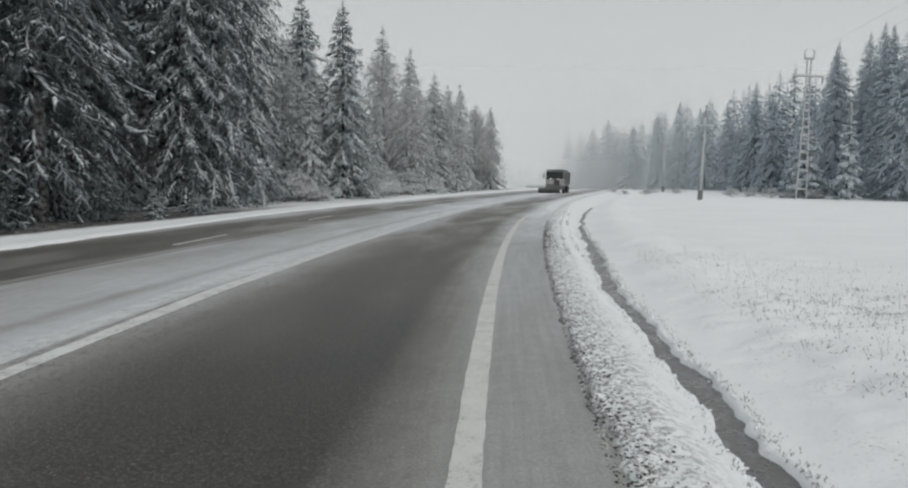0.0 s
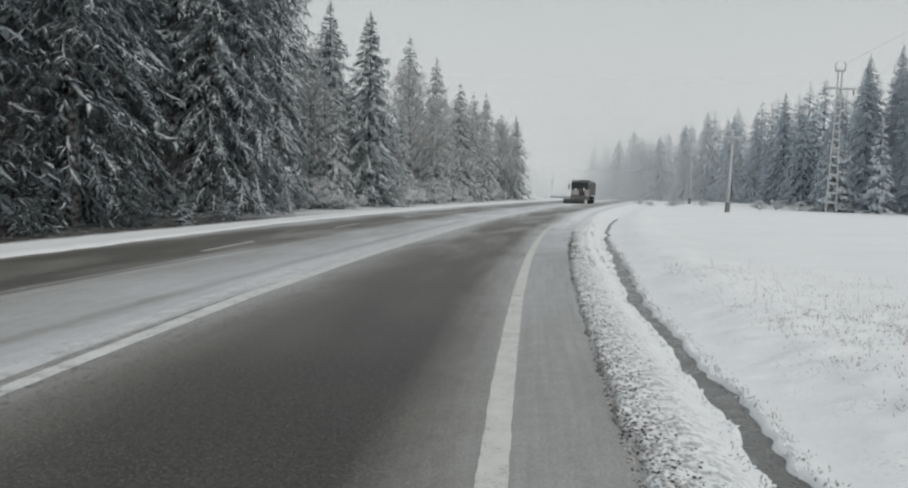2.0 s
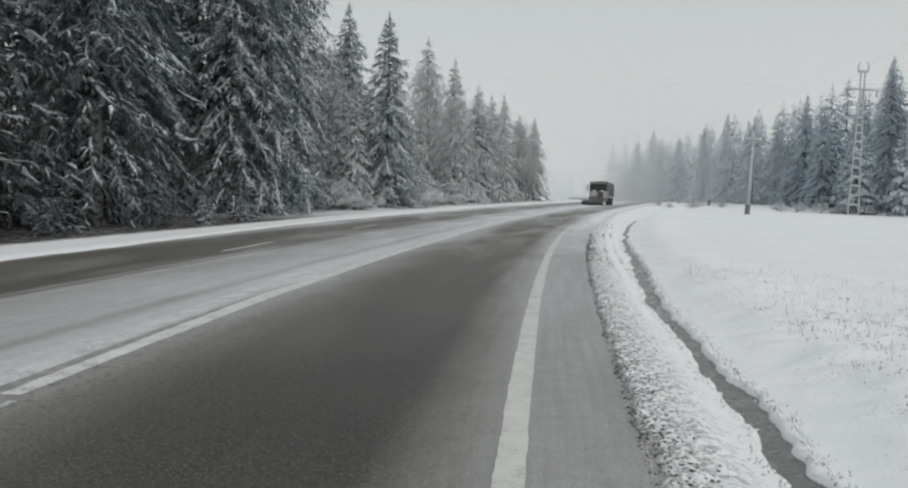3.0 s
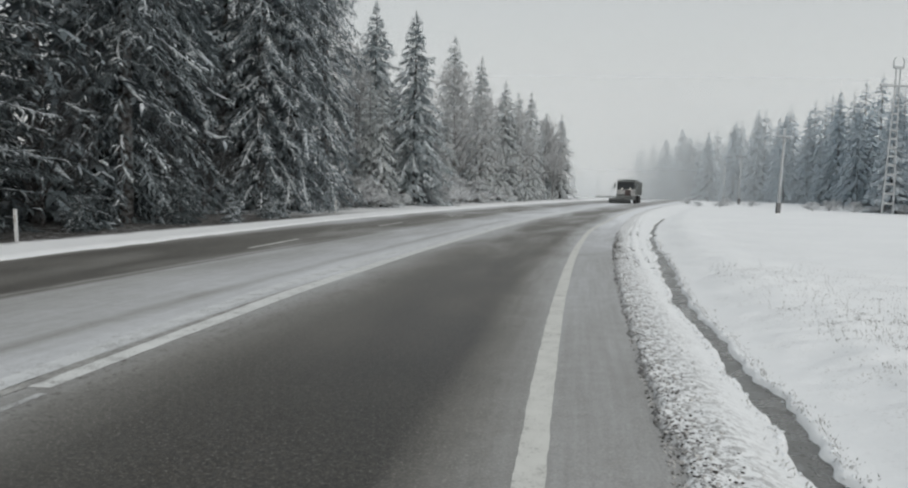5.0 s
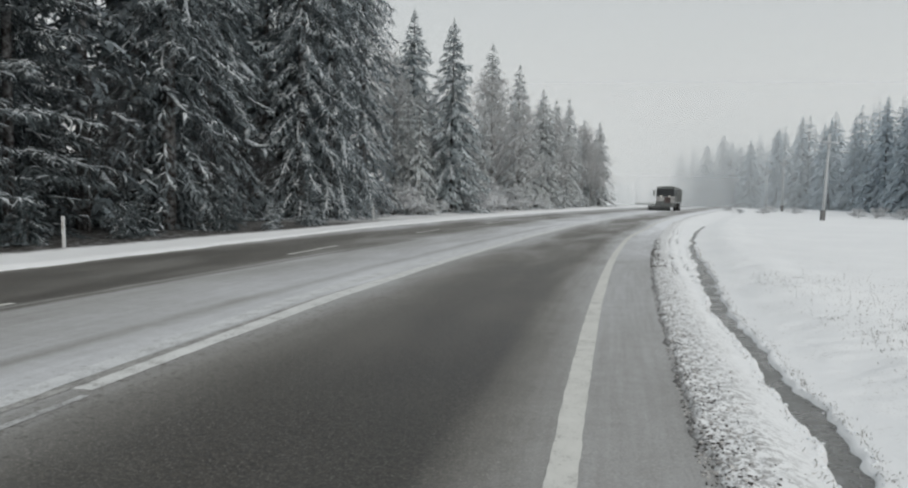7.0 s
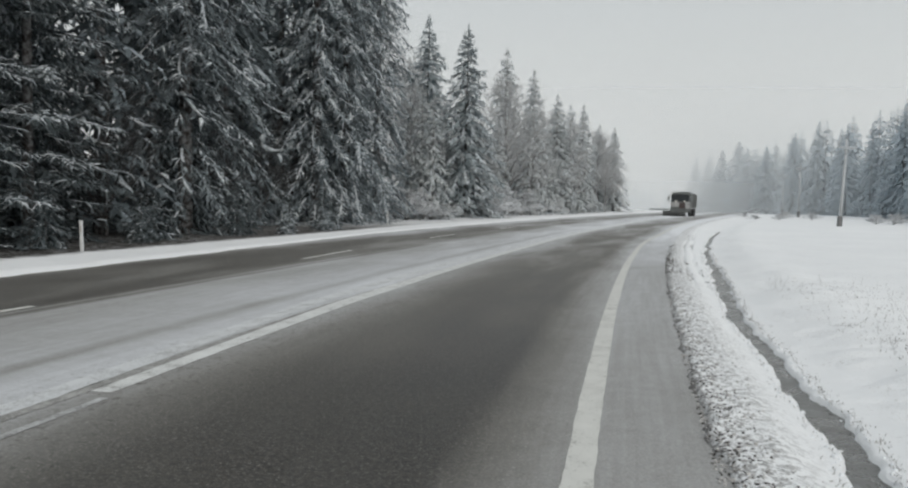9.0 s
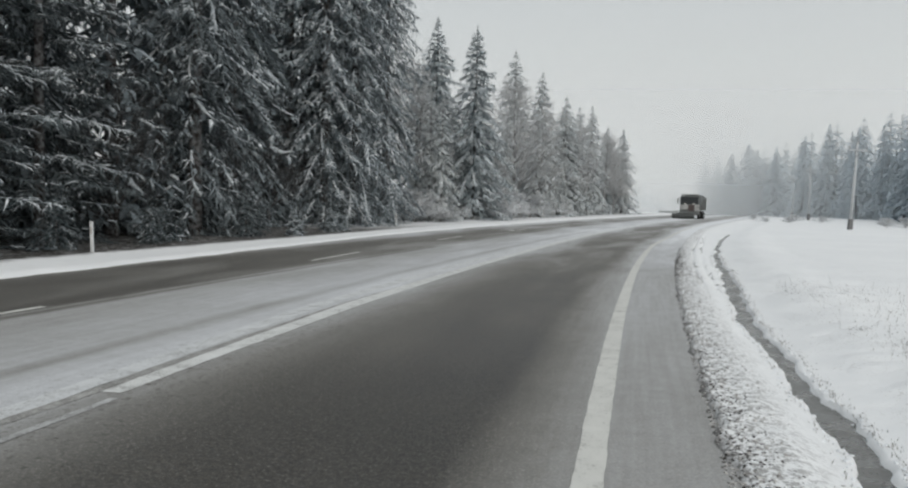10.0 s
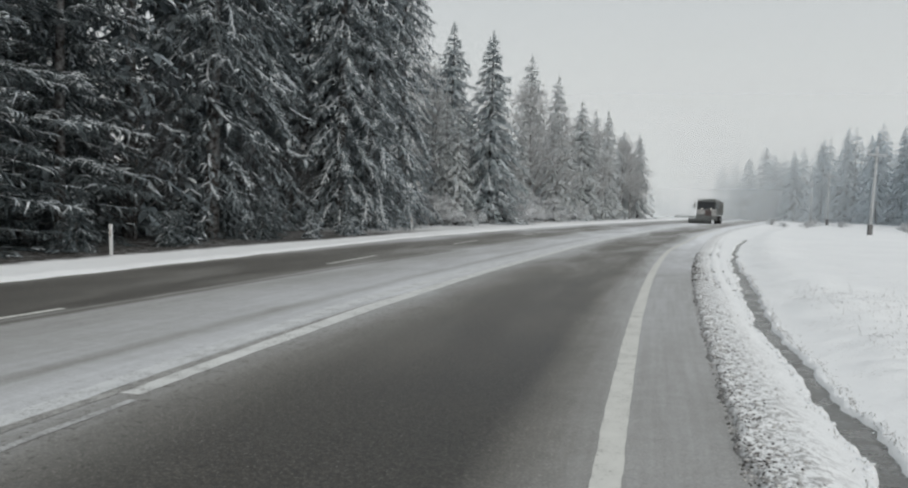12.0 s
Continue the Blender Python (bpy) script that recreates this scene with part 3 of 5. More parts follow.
def spruce(seed, height, radius, gap, per_whorl, spacing, width, bare=0.02, snowy=0.6, droop=0.75, hang=0.8, power=0.7, longest=0.75, ragged=0.22, twigs=4, inner=1.8, white_twigs=0.2, ridge=1.0, reach=0.8, foot_snow=1.0, crest=0.7, coarse=False, needles=None, bark=None):
    """A spruce at the origin: whorls of arching boughs, each a ridge with drooping side sprays and their twigs, snow along the tops.
    gap: metres between whorls; spacing: metres between the sprays of a bough; width: half the width of a spray."""
    g = np.random.default_rng(seed)
    B, z = [], height * bare
    while z < height * 0.985:
        t = z / height
        for k in range(per_whorl if t < 0.9 else max(4, per_whorl - 2)):
            if g.random() > 0.06:
                size = 1 + ragged * (g.uniform(-1.3, 0.7) if g.random() > 0.12 else g.uniform(0.7, 1.5))
                if k % 4 == 3:
                    size *= g.uniform(0.45, 0.75)
                B.append((z + g.uniform(-0.5, 0.5) * gap, 2 * np.pi * (k + g.uniform(-0.6, 0.6)) / per_whorl + z * 2.4, size))
        z += gap * (0.40 + 0.75 * (1 - t)) * g.uniform(0.8, 1.2)
    B = np.array(B)
    t = np.clip(B[:, 0] / height, 0, 0.997)
    nb = len(B)
    L = radius * ((1 - t) ** power * np.clip((1 - t) / 0.14, 0, 1) ** 0.4 * (0.84 + 0.16 * smooth(0.0, 0.15, t)) + 0.006) * B[:, 2]
    out = np.stack([np.cos(B[:, 1]), np.sin(B[:, 1]), 0 * t], -1)
    acr = np.stack([-np.sin(B[:, 1]), np.cos(B[:, 1]), 0 * t], -1)
    up = np.array([0, 0, 1.0])
    lift = np.interp(t, [0, 0.5, 0.85, 1.0], [0.16, 0.20, 0.34, 0.7])
    sag = droop * np.interp(t, [0, 0.5, 0.85, 1.0], [1.05, 1.0, 0.75, 0.2]) * g.uniform(0.7, 1.3, nb)
    load = np.where(g.random(nb) < snowy, g.uniform(0.75, 1.2, nb), g.uniform(0.02, 0.32, nb)) * (foot_snow + (1 - foot_snow) * smooth(0.02, 0.2, t))
    bend = g.uniform(-0.22, 0.22, nb)

    def axis(u, i):
        r = L[i] * (u - 0.14 * u ** 3)
        dz = L[i] * (lift[i] * u - sag[i] * u ** 1.6 + 0.26 * droop * u ** 5)
        return out[i] * r[:, None] + acr[i] * (L[i] * bend[i] * u * u)[:, None] + up * np.maximum(B[i, 0] + dz, 0.04)[:, None]

    green, white = [], []
    i = np.arange(nb)
    # limbs, with snow along the outer ridges
    cuts = (0.0, 0.5, 1.0) if coarse else (0.0, 0.3, 0.55, 0.78, 1.0)
    for a, b in zip(cuts[:-1], cuts[1:]):
        p0, p1, p2 = axis(np.full(nb, a), i), axis(np.full(nb, (a + b) / 2), i), axis(np.full(nb, b + 0.08), i)
        w = np.minimum(width * (1.25 - 0.5 * a), 0.05 * L + 0.004)
        green.append(strips(p0, p1, p2, acr, w, w) if coarse else ridged(p0, p1, p2, acr, up, w, w, 0.5))
        if a > 0.2:
            sel = g.random(nb) < load * (0.35 + 0.65 * a)
            off = up * width * 0.35
            white.append(ridged((p0 + off)[sel], (p1 + off)[sel], (p2 + off)[sel], acr[sel], up, w[sel] * 0.95 * ridge, w[sel] * 0.9 * ridge, crest))
    # side sprays in pairs, drooping at their ends
    cnt = np.maximum(3, np.round(L * 0.88 / spacing)).astype(int)
    j = np.repeat(i, 2 * cnt)
    k = np.concatenate([np.repeat(np.arange(c), 2) for c in cnt])
    m = len(j)
    u = np.clip(0.12 + 0.90 * (k + g.uniform(0.1, 0.9, m)) / cnt[j], 0.1, 1.02)
    sgn = np.tile([-1.0, 1.0], m // 2)
    base = axis(u, j)
    shape = np.interp(u, [0.1, 0.40, 0.75, 1.0], [0.26, 0.36, 0.26, 0.12])
    ln = np.clip((0.03 + L[j] * shape) * g.uniform(0.6, 1.3, m), 0.05, longest)
    fall = hang * g.uniform(0.45, 1.25, m) * np.interp(t[j], [0, 0.7, 1], [1.0, 0.85, 0.15])
    d = unit(out[j] * g.uniform(0.25, 1.1, m)[:, None] + acr[j] * (sgn * g.uniform(0.3, 1.0, m))[:, None] - up * (0.42 * fall)[:, None] + g.normal(0, 0.07, (m, 3)))
    mid = base + d * (ln * 0.48)[:, None] - up * (ln * 0.10 * fall)[:, None] + g.normal(0, 0.05, (m, 3)) * ln[:, None]
    tip = mid + unit(d * 0.6 - up * (0.8 * fall)[:, None] + g.normal(0, 0.2, (m, 3))) * (ln * 0.55)[:, None]
    base[:, 2], mid[:, 2], tip[:, 2] = np.maximum(base[:, 2], 0.03), np.maximum(mid[:, 2], 0.02), np.maximum(tip[:, 2], 0.0)
    sd = unit(np.cross(d, up) + g.normal(0, 0.25, (m, 3)))
    nrm = unit(np.cross(sd, d))
    nrm = nrm * np.sign(nrm[:, 2:3] + 1e-6)
    w = np.minimum(width, ln * 0.18 + 0.006) * g.uniform(0.7, 1.3, m) * np.interp(u, [0.15, 0.55], [inner, 1.0])
    green.append(strips(base, mid, tip, sd, w * 0.75, w) if coarse else ridged(base, mid, tip, sd, nrm, w * 0.75, w, 0.4))
    sel = g.random(m) < load[j] * np.interp(u, [0.15, 0.45, 0.8], [0.05, 0.7, 1.0])
    q = g.uniform(0.0, 0.5, m)[:, None]
    e = g.uniform(0.0, reach, m)[:, None]
    off = nrm * (w * 0.30)[:, None] + up * 0.006
    sb, sm, st = base * (1 - q) + mid * q + off, mid + off * 1.1, mid * (1 - e) + tip * e + off * 0.9
    white.append(ridged(sb[sel], sm[sel], st[sel], sd[sel], nrm[sel], w[sel] * 0.72, w[sel] * 0.80, crest))
    # twigs along the sprays, pointing forward and down, some of them white
    if twigs:
        h = np.repeat(np.arange(m), twigs)
        n = len(h)
        v = g.uniform(0.05, 1.0, n)[:, None]
        fb = np.where(v < 0.5, base[h] * (1 - 2 * v) + mid[h] * 2 * v, mid[h] * (2 - 2 * v) + tip[h] * (2 * v - 1))
        fd = unit(d[h] * g.uniform(0.3, 1.0, n)[:, None] + sd[h] * (g.choice([-1.0, 1.0], n) * g.uniform(0.3, 0.9, n))[:, None] - up * (0.2 + hang * g.uniform(-0.2, 0.9, n))[:, None])
        fl = np.clip(ln[h] * g.uniform(0.22, 0.62, n), 0.04, longest * 0.5)
        f1, f2 = fb + fd * (fl * 0.5)[:, None], fb + fd * fl[:, None] - up * (fl * 0.15 * hang)[:, None]
        fb[:, 2], f1[:, 2], f2[:, 2] = np.maximum(fb[:, 2], 0.03), np.maximum(f1[:, 2], 0.02), np.maximum(f2[:, 2], 0.0)
        fs = unit(np.cross(fd, up) + g.normal(0, 0.35, (n, 3)))
        fw = w[h] * g.uniform(0.35, 0.65, n)
        green.append(strips(fb, f1, f2, fs, fw * 0.8, fw))
        sel = (g.random(n) < white_twigs) & (g.random(m) < load[j] * (0.1 + 0.9 * u))[h]
        off = up * 0.008 + unit(np.cross(fs, fd)) * 0.004
        white.append(strips((fb + off)[sel], (f1 + off)[sel], (f1 * 0.4 + f2 * 0.6 + off)[sel], fs[sel], fw[sel] * 0.7, fw[sel] * 0.85))
    tz = np.linspace(0, 1, 7)
    trunk = tapered("trunk", np.stack([0 * tz, 0 * tz, tz * height - 0.25 * (tz == 0)], -1), 0.011 * height * (1 - tz) ** 0.8 + 0.010, bark or BARK)
    return trunk, joined("crown", green, needles or NEEDLES), joined("snow", white, BOUGH_SNOW)


def bare_tree(seed, height, spread, depth, kids, bark, twig, start=0.2, width=1.0):
    """A leafless tree: trunk, limbs, and frosted twigs."""
    g = np.random.default_rng(seed)
    tz = np.linspace(0, 1, 6)
    wob = np.cumsum(g.normal(0, 0.02 * height, (6, 2)), 0) * 0.35
    pts = np.stack([wob[:, 0], wob[:, 1], tz * height * 0.9 - 0.2 * (tz == 0)], -1)
    trunk = tapered("trunk", pts, 0.011 * height * (1 - tz) + 0.015, bark, 7)
    n0 = kids[0]
    f = g.uniform(start, 1.0, n0)
    p = np.stack([np.interp(f, tz, pts[:, 0]), np.interp(f, tz, pts[:, 1]), f * height * 0.9], -1)
    a = g.uniform(0, 2 * np.pi, n0)
    el = g.uniform(0.3, 1.1, n0)
    d = np.stack([np.cos(a) * np.cos(el), np.sin(a) * np.cos(el), np.sin(el)], -1)
    ln = spread * (1.1 - f * 0.75) * g.uniform(0.6, 1.1, n0)
    w = 0.010 * height * (1.05 - f) * 0.45 + 0.008
    limbs, fine_bits = [], []
    for level in range(depth):
        bend = g.normal(0, 0.18, d.shape)
        mid = p + d * (ln * 0.5)[:, None]
        tip = mid + unit(d + bend) * (ln * 0.55)[:, None]
        sd = unit(np.cross(d, g.normal(0, 1, d.shape)))
        bits = [strips(p, mid, tip, sd, w, w * 0.75)]
        sd2 = unit(np.cross(d, sd))
        if level < 2:
            bits.append(strips(p, mid, tip, sd2, w, w * 0.75))
        (limbs if level == 0 else fine_bits).extend(bits)
        if level == depth - 1:
            break
        k = kids[level + 1]
        q = np.repeat(np.arange(len(p)), k)
        u = g.uniform(0.25, 1.0, len(q))[:, None]
        p = np.where(u < 0.5, p[q] * (1 - 2 * u) + mid[q] * 2 * u, mid[q] * (2 - 2 * u) + tip[q] * (2 * u - 1))
        d = unit(d[q] + g.normal(0, 0.55, (len(q), 3)) + np.array([0, 0, 0.12]))
        ln = ln[q] * g.uniform(0.30, 0.62, len(q))
        w = np.maximum(w[q] * 0.45, 0.0045 * width)
    return trunk, joined("limbs", limbs, bark), joined("twigs", fine_bits, twig)


def make_tree(name, meshes, parts, label, category, m, group=""):
    ob = empty(name, m)
    for n, me in zip(parts, meshes):
        p = part(n, me, ob)
        if n != "trunk":
            tagged(p, kind="stuff")
    return tagged(ob, label, category, group)


FIR = ("trunk", "crown", "snow")
WOOD = ("trunk", "branching", "crown")


def stand(x, y, scale=1.0, turn=0.0, wide=1.0):
    return Matrix.LocRotScale((x, y, ground_at(x, y) - 0.03), Euler((0, 0, radians(turn))), (scale * wide, scale * wide, scale))


# kinds of spruce: unit height given, scaled on the spot
KINDS = {
    "tall": (spruce(3, 26.0, 3.3, 0.70, 10, 0.22, 0.034, 0.006, 0.50, 0.98, 0.9, power=0.58, longest=0.58, twigs=4, inner=1.0, white_twigs=0.18, ridge=1.35, reach=0.8, foot_snow=0.22, needles=DULL_NEEDLES), 26.0),
    "dense": (spruce(6, 26.0, 3.3, 0.70, 10, 0.22, 0.038, 0.004, 0.72, 0.98, 0.9, power=0.58, longest=0.58, twigs=4, inner=1.0, white_twigs=0.18, ridge=1.4, reach=0.8), 26.0),
    # mid and farther kinds: haze is in the paler needle and bark colours
    "mid": (spruce(11, 17.0, 4.2, 0.52, 9, 0.30, 0.058, 0.005, 0.72, 0.80, 0.8, power=0.74, twigs=2, inner=1.4, ridge=1.6, coarse=True, needles=RIME_HAZE_NEEDLES), 17.0),
    "slim": (spruce(12, 17.0, 4.2, 0.52, 9, 0.30, 0.058, 0.01, 0.36, 0.85, 0.8, power=0.70, twigs=2, inner=1.4, coarse=True, needles=RIME_HAZE_NEEDLES), 17.0),
    "rimed": (spruce(13, 17.0, 4.8, 0.52, 9, 0.38, 0.080, 0.01, 0.24, 0.80, 0.8, power=0.78, twigs=1, inner=1.4, coarse=True, needles=GREY_HAZE_NEEDLES, bark=GREY_BARK), 17.0),
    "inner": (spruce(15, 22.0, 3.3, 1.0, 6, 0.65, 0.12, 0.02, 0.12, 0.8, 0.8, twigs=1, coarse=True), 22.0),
    "shade": (spruce(17, 24.0, 4.0, 1.2, 6, 0.80, 0.22, 0.02, 0.10, 0.7, 0.8, twigs=0, coarse=True, needles=RIME_HAZE_NEEDLES), 24.0),
    "edge": (spruce(25, 20.0, 5.4, 0.42, 10, 0.28, 0.048, 0.01, 0.14, 0.75, 0.75, power=0.84, ragged=0.12, longest=0.8, twigs=0, inner=1.5, coarse=True, needles=WHITE_HAZE_NEEDLES, bark=GREY_BARK), 20.0),
    "far": (spruce(21, 20.0, 5.6, 0.50, 9, 0.52, 0.082, 0.01, 0.10, 0.78, 0.8, power=0.84, ragged=0.10, longest=0.8, twigs=0, inner=1.4, coarse=True, needles=WHITE_HAZE_NEEDLES, bark=GREY_BARK), 20.0),
    "distant": (spruce(22, 20.0, 5.4, 0.90, 7, 1.0, 0.20, 0.01, 0.05, 0.8, 0.8, power=0.84, ragged=0.10, longest=1.3, twigs=0, coarse=True, needles=WHITE_HAZE_NEEDLES, bark=GREY_BARK), 20.0),
    "misted": (spruce(23, 20.0, 5.0, 0.90, 7, 0.95, 0.15, 0.01, 0.14, 0.7, 0.8, power=0.80, longest=1.0, twigs=1, coarse=True, needles=GREY_HAZE_NEEDLES, bark=GREY_BARK), 20.0),
    "young": (spruce(31, 2.4, 0.95, 0.20, 7, 0.10, 0.028, 0.02, 0.95, 0.6, 0.6, twigs=2), 2.4),
    "laden": (spruce(33, 9.0, 2.5, 0.50, 8, 0.22, 0.11, 0.02, 1.0, 0.50, 0.6, crest=1.0, twigs=1, inner=1.1, needles=WHITE_HAZE_NEEDLES), 9.0),
    "low": (spruce(39, 5.0, 2.3, 0.50, 8, 0.22, 0.034, 0.02, 0.06, 0.75, 0.8, power=0.75, longest=0.55, twigs=3, inner=1.3, white_twigs=0.02, foot_snow=0.3, needles=DARK_NEEDLES), 5.0),
    "spread": (spruce(37, 16.0, 3.9, 0.80, 12, 0.19, 0.027, 0.005, 0.52, 0.36, 0.40, power=0.55, longest=0.60, twigs=3, inner=1.3, white_twigs=0.35, ridge=0.9, foot_snow=0.2, needles=DARK_NEEDLES), 16.0),
}


def plant(kind, x, y, height, turn, wide, label, group):
    meshes, h = KINDS[kind]
    s = height / h
    return make_tree("spruce_tree", meshes, FIR, label, "spruce tree", stand(x, y, s, turn, wide), group)


NEAR = "tall dark spruce with snow-dusted drooping boughs beside the road"
for kind, x, y, h, turn, wide in [
    ("tall", -14.9, 27.5, 26, 20, 1.0), ("dense", -14.9, 42.5, 29, 75, 0.95), ("dense", -13.6, 44.0, 28, 200, 0.92), ("dense", -13.4, 50.5, 27, 310, 0.9),
    ("tall", -17.2, 35.5, 27, 150, 0.95), ("tall", -18.5, 23.5, 27, 240, 1.0),
    ("spread", -15.6, 19.8, 17, 290, 0.9), ("spread", -15.2, 14.9, 16, 10, 0.9), ("spread", -15.6, 10.0, 16, 130, 0.9), ("spread", -17.5, 17.0, 20, 60, 0.9),
]:
    plant(kind, x, y, h, turn, wide, NEAR, "roadside spruces")
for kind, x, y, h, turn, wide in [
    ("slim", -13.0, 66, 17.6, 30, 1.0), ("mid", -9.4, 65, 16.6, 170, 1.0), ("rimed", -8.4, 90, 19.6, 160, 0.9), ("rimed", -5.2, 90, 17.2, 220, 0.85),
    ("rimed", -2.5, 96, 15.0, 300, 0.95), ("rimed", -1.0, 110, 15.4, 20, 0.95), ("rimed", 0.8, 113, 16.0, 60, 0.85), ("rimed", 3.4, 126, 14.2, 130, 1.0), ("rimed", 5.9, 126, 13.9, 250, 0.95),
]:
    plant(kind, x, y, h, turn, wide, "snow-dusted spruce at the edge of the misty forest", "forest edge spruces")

g = np.random.default_rng(77)
for k in range(42):
    y = 4 + 54 * (k + g.random()) / 42
    x = float(edge_x(y) + (far_edge(y) - ((6.5, 10.5, 15.0)[k % 3] + g.uniform(0, 3.5))) * slant(y))
    px = x / y
    cap = np.interp(px, [-0.27, -0.19, -0.13, -0.06, 0.01, 0.07], [0.30, 0.19, 0.165, 0.145, 0.105, 0.07]) if px > -0.27 else 1.0
    h = min(g.uniform(17, 25), 1.5 + cap * y * g.uniform(0.85, 1.0))
    plant("inner" if y < 46 and k % 3 < 2 else "shade", x, y, h, g.uniform(0, 360), g.uniform(0.85, 1.1) * (0.85 if h < 15 else 1.0), "dark spruce standing deep in the forest", "inner forest spruces")

for k in range(14):
    y = 36 + 44 * (k + g.random()) / 14
    plant("shade", min(-y * (0.30 + 0.036 * ((k * 5) % 9)), float(edge_x(y) + far_edge(y)) - 9.0), y, g.uniform(22, 26), g.uniform(0, 360), 1.1, "dark spruce standing deep in the forest", "inner forest spruces")

for k in range(9):
    y = 8 + 24 * (k + g.random()) / 9
    plant("shade", float(edge_x(y)) - 25.0 - g.uniform(0, 5), y, g.uniform(20, 25), g.uniform(0, 360), 1.2, "dark spruce standing deep in the forest", "inner forest spruces")
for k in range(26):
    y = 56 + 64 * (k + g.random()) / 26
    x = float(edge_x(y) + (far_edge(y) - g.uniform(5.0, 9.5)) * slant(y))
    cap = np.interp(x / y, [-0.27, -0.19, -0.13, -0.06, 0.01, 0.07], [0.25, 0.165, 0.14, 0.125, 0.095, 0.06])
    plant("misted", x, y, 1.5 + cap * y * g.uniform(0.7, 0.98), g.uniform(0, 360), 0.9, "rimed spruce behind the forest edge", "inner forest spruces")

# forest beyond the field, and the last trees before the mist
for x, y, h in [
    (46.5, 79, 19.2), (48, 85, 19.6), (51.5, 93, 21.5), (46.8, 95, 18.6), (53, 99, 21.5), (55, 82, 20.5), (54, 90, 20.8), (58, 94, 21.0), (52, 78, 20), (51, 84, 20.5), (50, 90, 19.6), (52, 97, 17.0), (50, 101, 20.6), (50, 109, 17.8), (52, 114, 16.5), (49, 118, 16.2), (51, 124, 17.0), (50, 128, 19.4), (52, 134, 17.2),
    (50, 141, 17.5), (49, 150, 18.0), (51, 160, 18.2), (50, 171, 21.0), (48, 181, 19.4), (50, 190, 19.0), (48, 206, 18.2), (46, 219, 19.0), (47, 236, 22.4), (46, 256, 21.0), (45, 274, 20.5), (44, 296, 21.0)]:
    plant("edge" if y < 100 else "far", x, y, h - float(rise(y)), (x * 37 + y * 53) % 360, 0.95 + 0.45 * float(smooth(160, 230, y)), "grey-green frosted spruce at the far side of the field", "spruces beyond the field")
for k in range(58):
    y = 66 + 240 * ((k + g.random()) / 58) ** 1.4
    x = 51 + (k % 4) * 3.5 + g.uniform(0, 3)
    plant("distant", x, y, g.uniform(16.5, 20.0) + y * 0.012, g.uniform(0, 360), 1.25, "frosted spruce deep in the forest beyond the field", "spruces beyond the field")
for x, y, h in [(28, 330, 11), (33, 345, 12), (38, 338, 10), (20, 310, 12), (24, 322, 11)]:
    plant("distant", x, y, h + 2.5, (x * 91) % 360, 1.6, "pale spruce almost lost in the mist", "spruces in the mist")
for k in range(12):
    y = 92 + 50 * (k + g.random()) / 12
    plant("distant", 48.5 + (k % 3) * 1.6 + g.uniform(0, 1), y, g.uniform(8.5, 13.0), g.uniform(0, 360), 1.1, "half-grown rimed spruce at the far edge of the field", "spruces beyond the field")
plant("laden", 38.6, 84.5, 9.4, 40, 1.2, "snow-laden spruce behind the lattice pylon", "field spruces")
plant("laden", 41.3, 80.5, 9.8, 190, 0.75, "slender snow-laden spruce on the field", "field spruces")
for x, y, h, turn, wide in [(-11.35, 28.9, 1.30, 0, 1.15), (-11.2, 33.2, 0.95, 120, 1.6), (-11.0, 34.3, 0.8, 240, 1.4), (-12.0, 35.2, 1.2, 300, 1.1)]:
    plant("young", x, y, h, turn, wide, "young snow-covered spruce at the roadside", "young spruces")

low = np.random.default_rng(15)
for k in range(9):
    y = 9.0 + 29 * (k + low.random()) / 9
    x, yy, zz = place(float(far_edge(y)) - low.uniform(3.0, 3.9), y)
    plant("low", x, y, low.uniform(1.2, 2.4), low.uniform(0, 360), low.uniform(0.9, 1.3), "low dark spruce with shaggy boughs down to the verge", "understorey spruces")

# leafless trees and bushes with rime
BARE = [bare_tree(41, 14.0, 5.0, 4, (60, 6, 5, 3), GREY_BARK, TWIGS, 0.15, 3.4), bare_tree(42, 14.0, 4.4, 4, (60, 6, 5, 3), GREY_BARK, TWIGS, 0.12, 3.4)]
for k, x, y, h in [(0, -7.0, 79, 14.5), (1, -4.9, 84, 13.0), (0, -14.8, 70, 15.5), (1, -2.6, 98, 13.0), (0, 2.9, 118, 12.5), (1, -10.6, 74, 13), (0, 3.6, 131, 11.5), (0, -0.6, 104, 12.5), (1, -13.4, 61, 12), (1, 4.6, 122, 11.5)]:
    make_tree("leafless_tree", BARE[k], WOOD, "grey leafless tree covered with rime", "leafless tree", stand(x, y, h / 14.0, 50 * x), "rimed leafless trees")
BROWN = [bare_tree(51, 9.0, 3.6, 4, (50, 7, 5, 2), BARK, BROWN_TWIGS, 0.05, 1.3)]
for x, y, h in [(-15.6, 23.5, 6), (-17.0, 31.5, 8), (-16.4, 38.0, 7)]:
    make_tree("brown_thicket_tree", BROWN[0], WOOD, "small leafless tree with tangled brown twigs", "leafless tree", stand(x, y, h / 9.0, 70 * y), "brown thicket trees")
SHRUB = bare_tree(61, 1.4, 1.1, 4, (26, 6, 5, 2), GREY_BARK, WHITE_TWIGS, 0.02, 4.4)
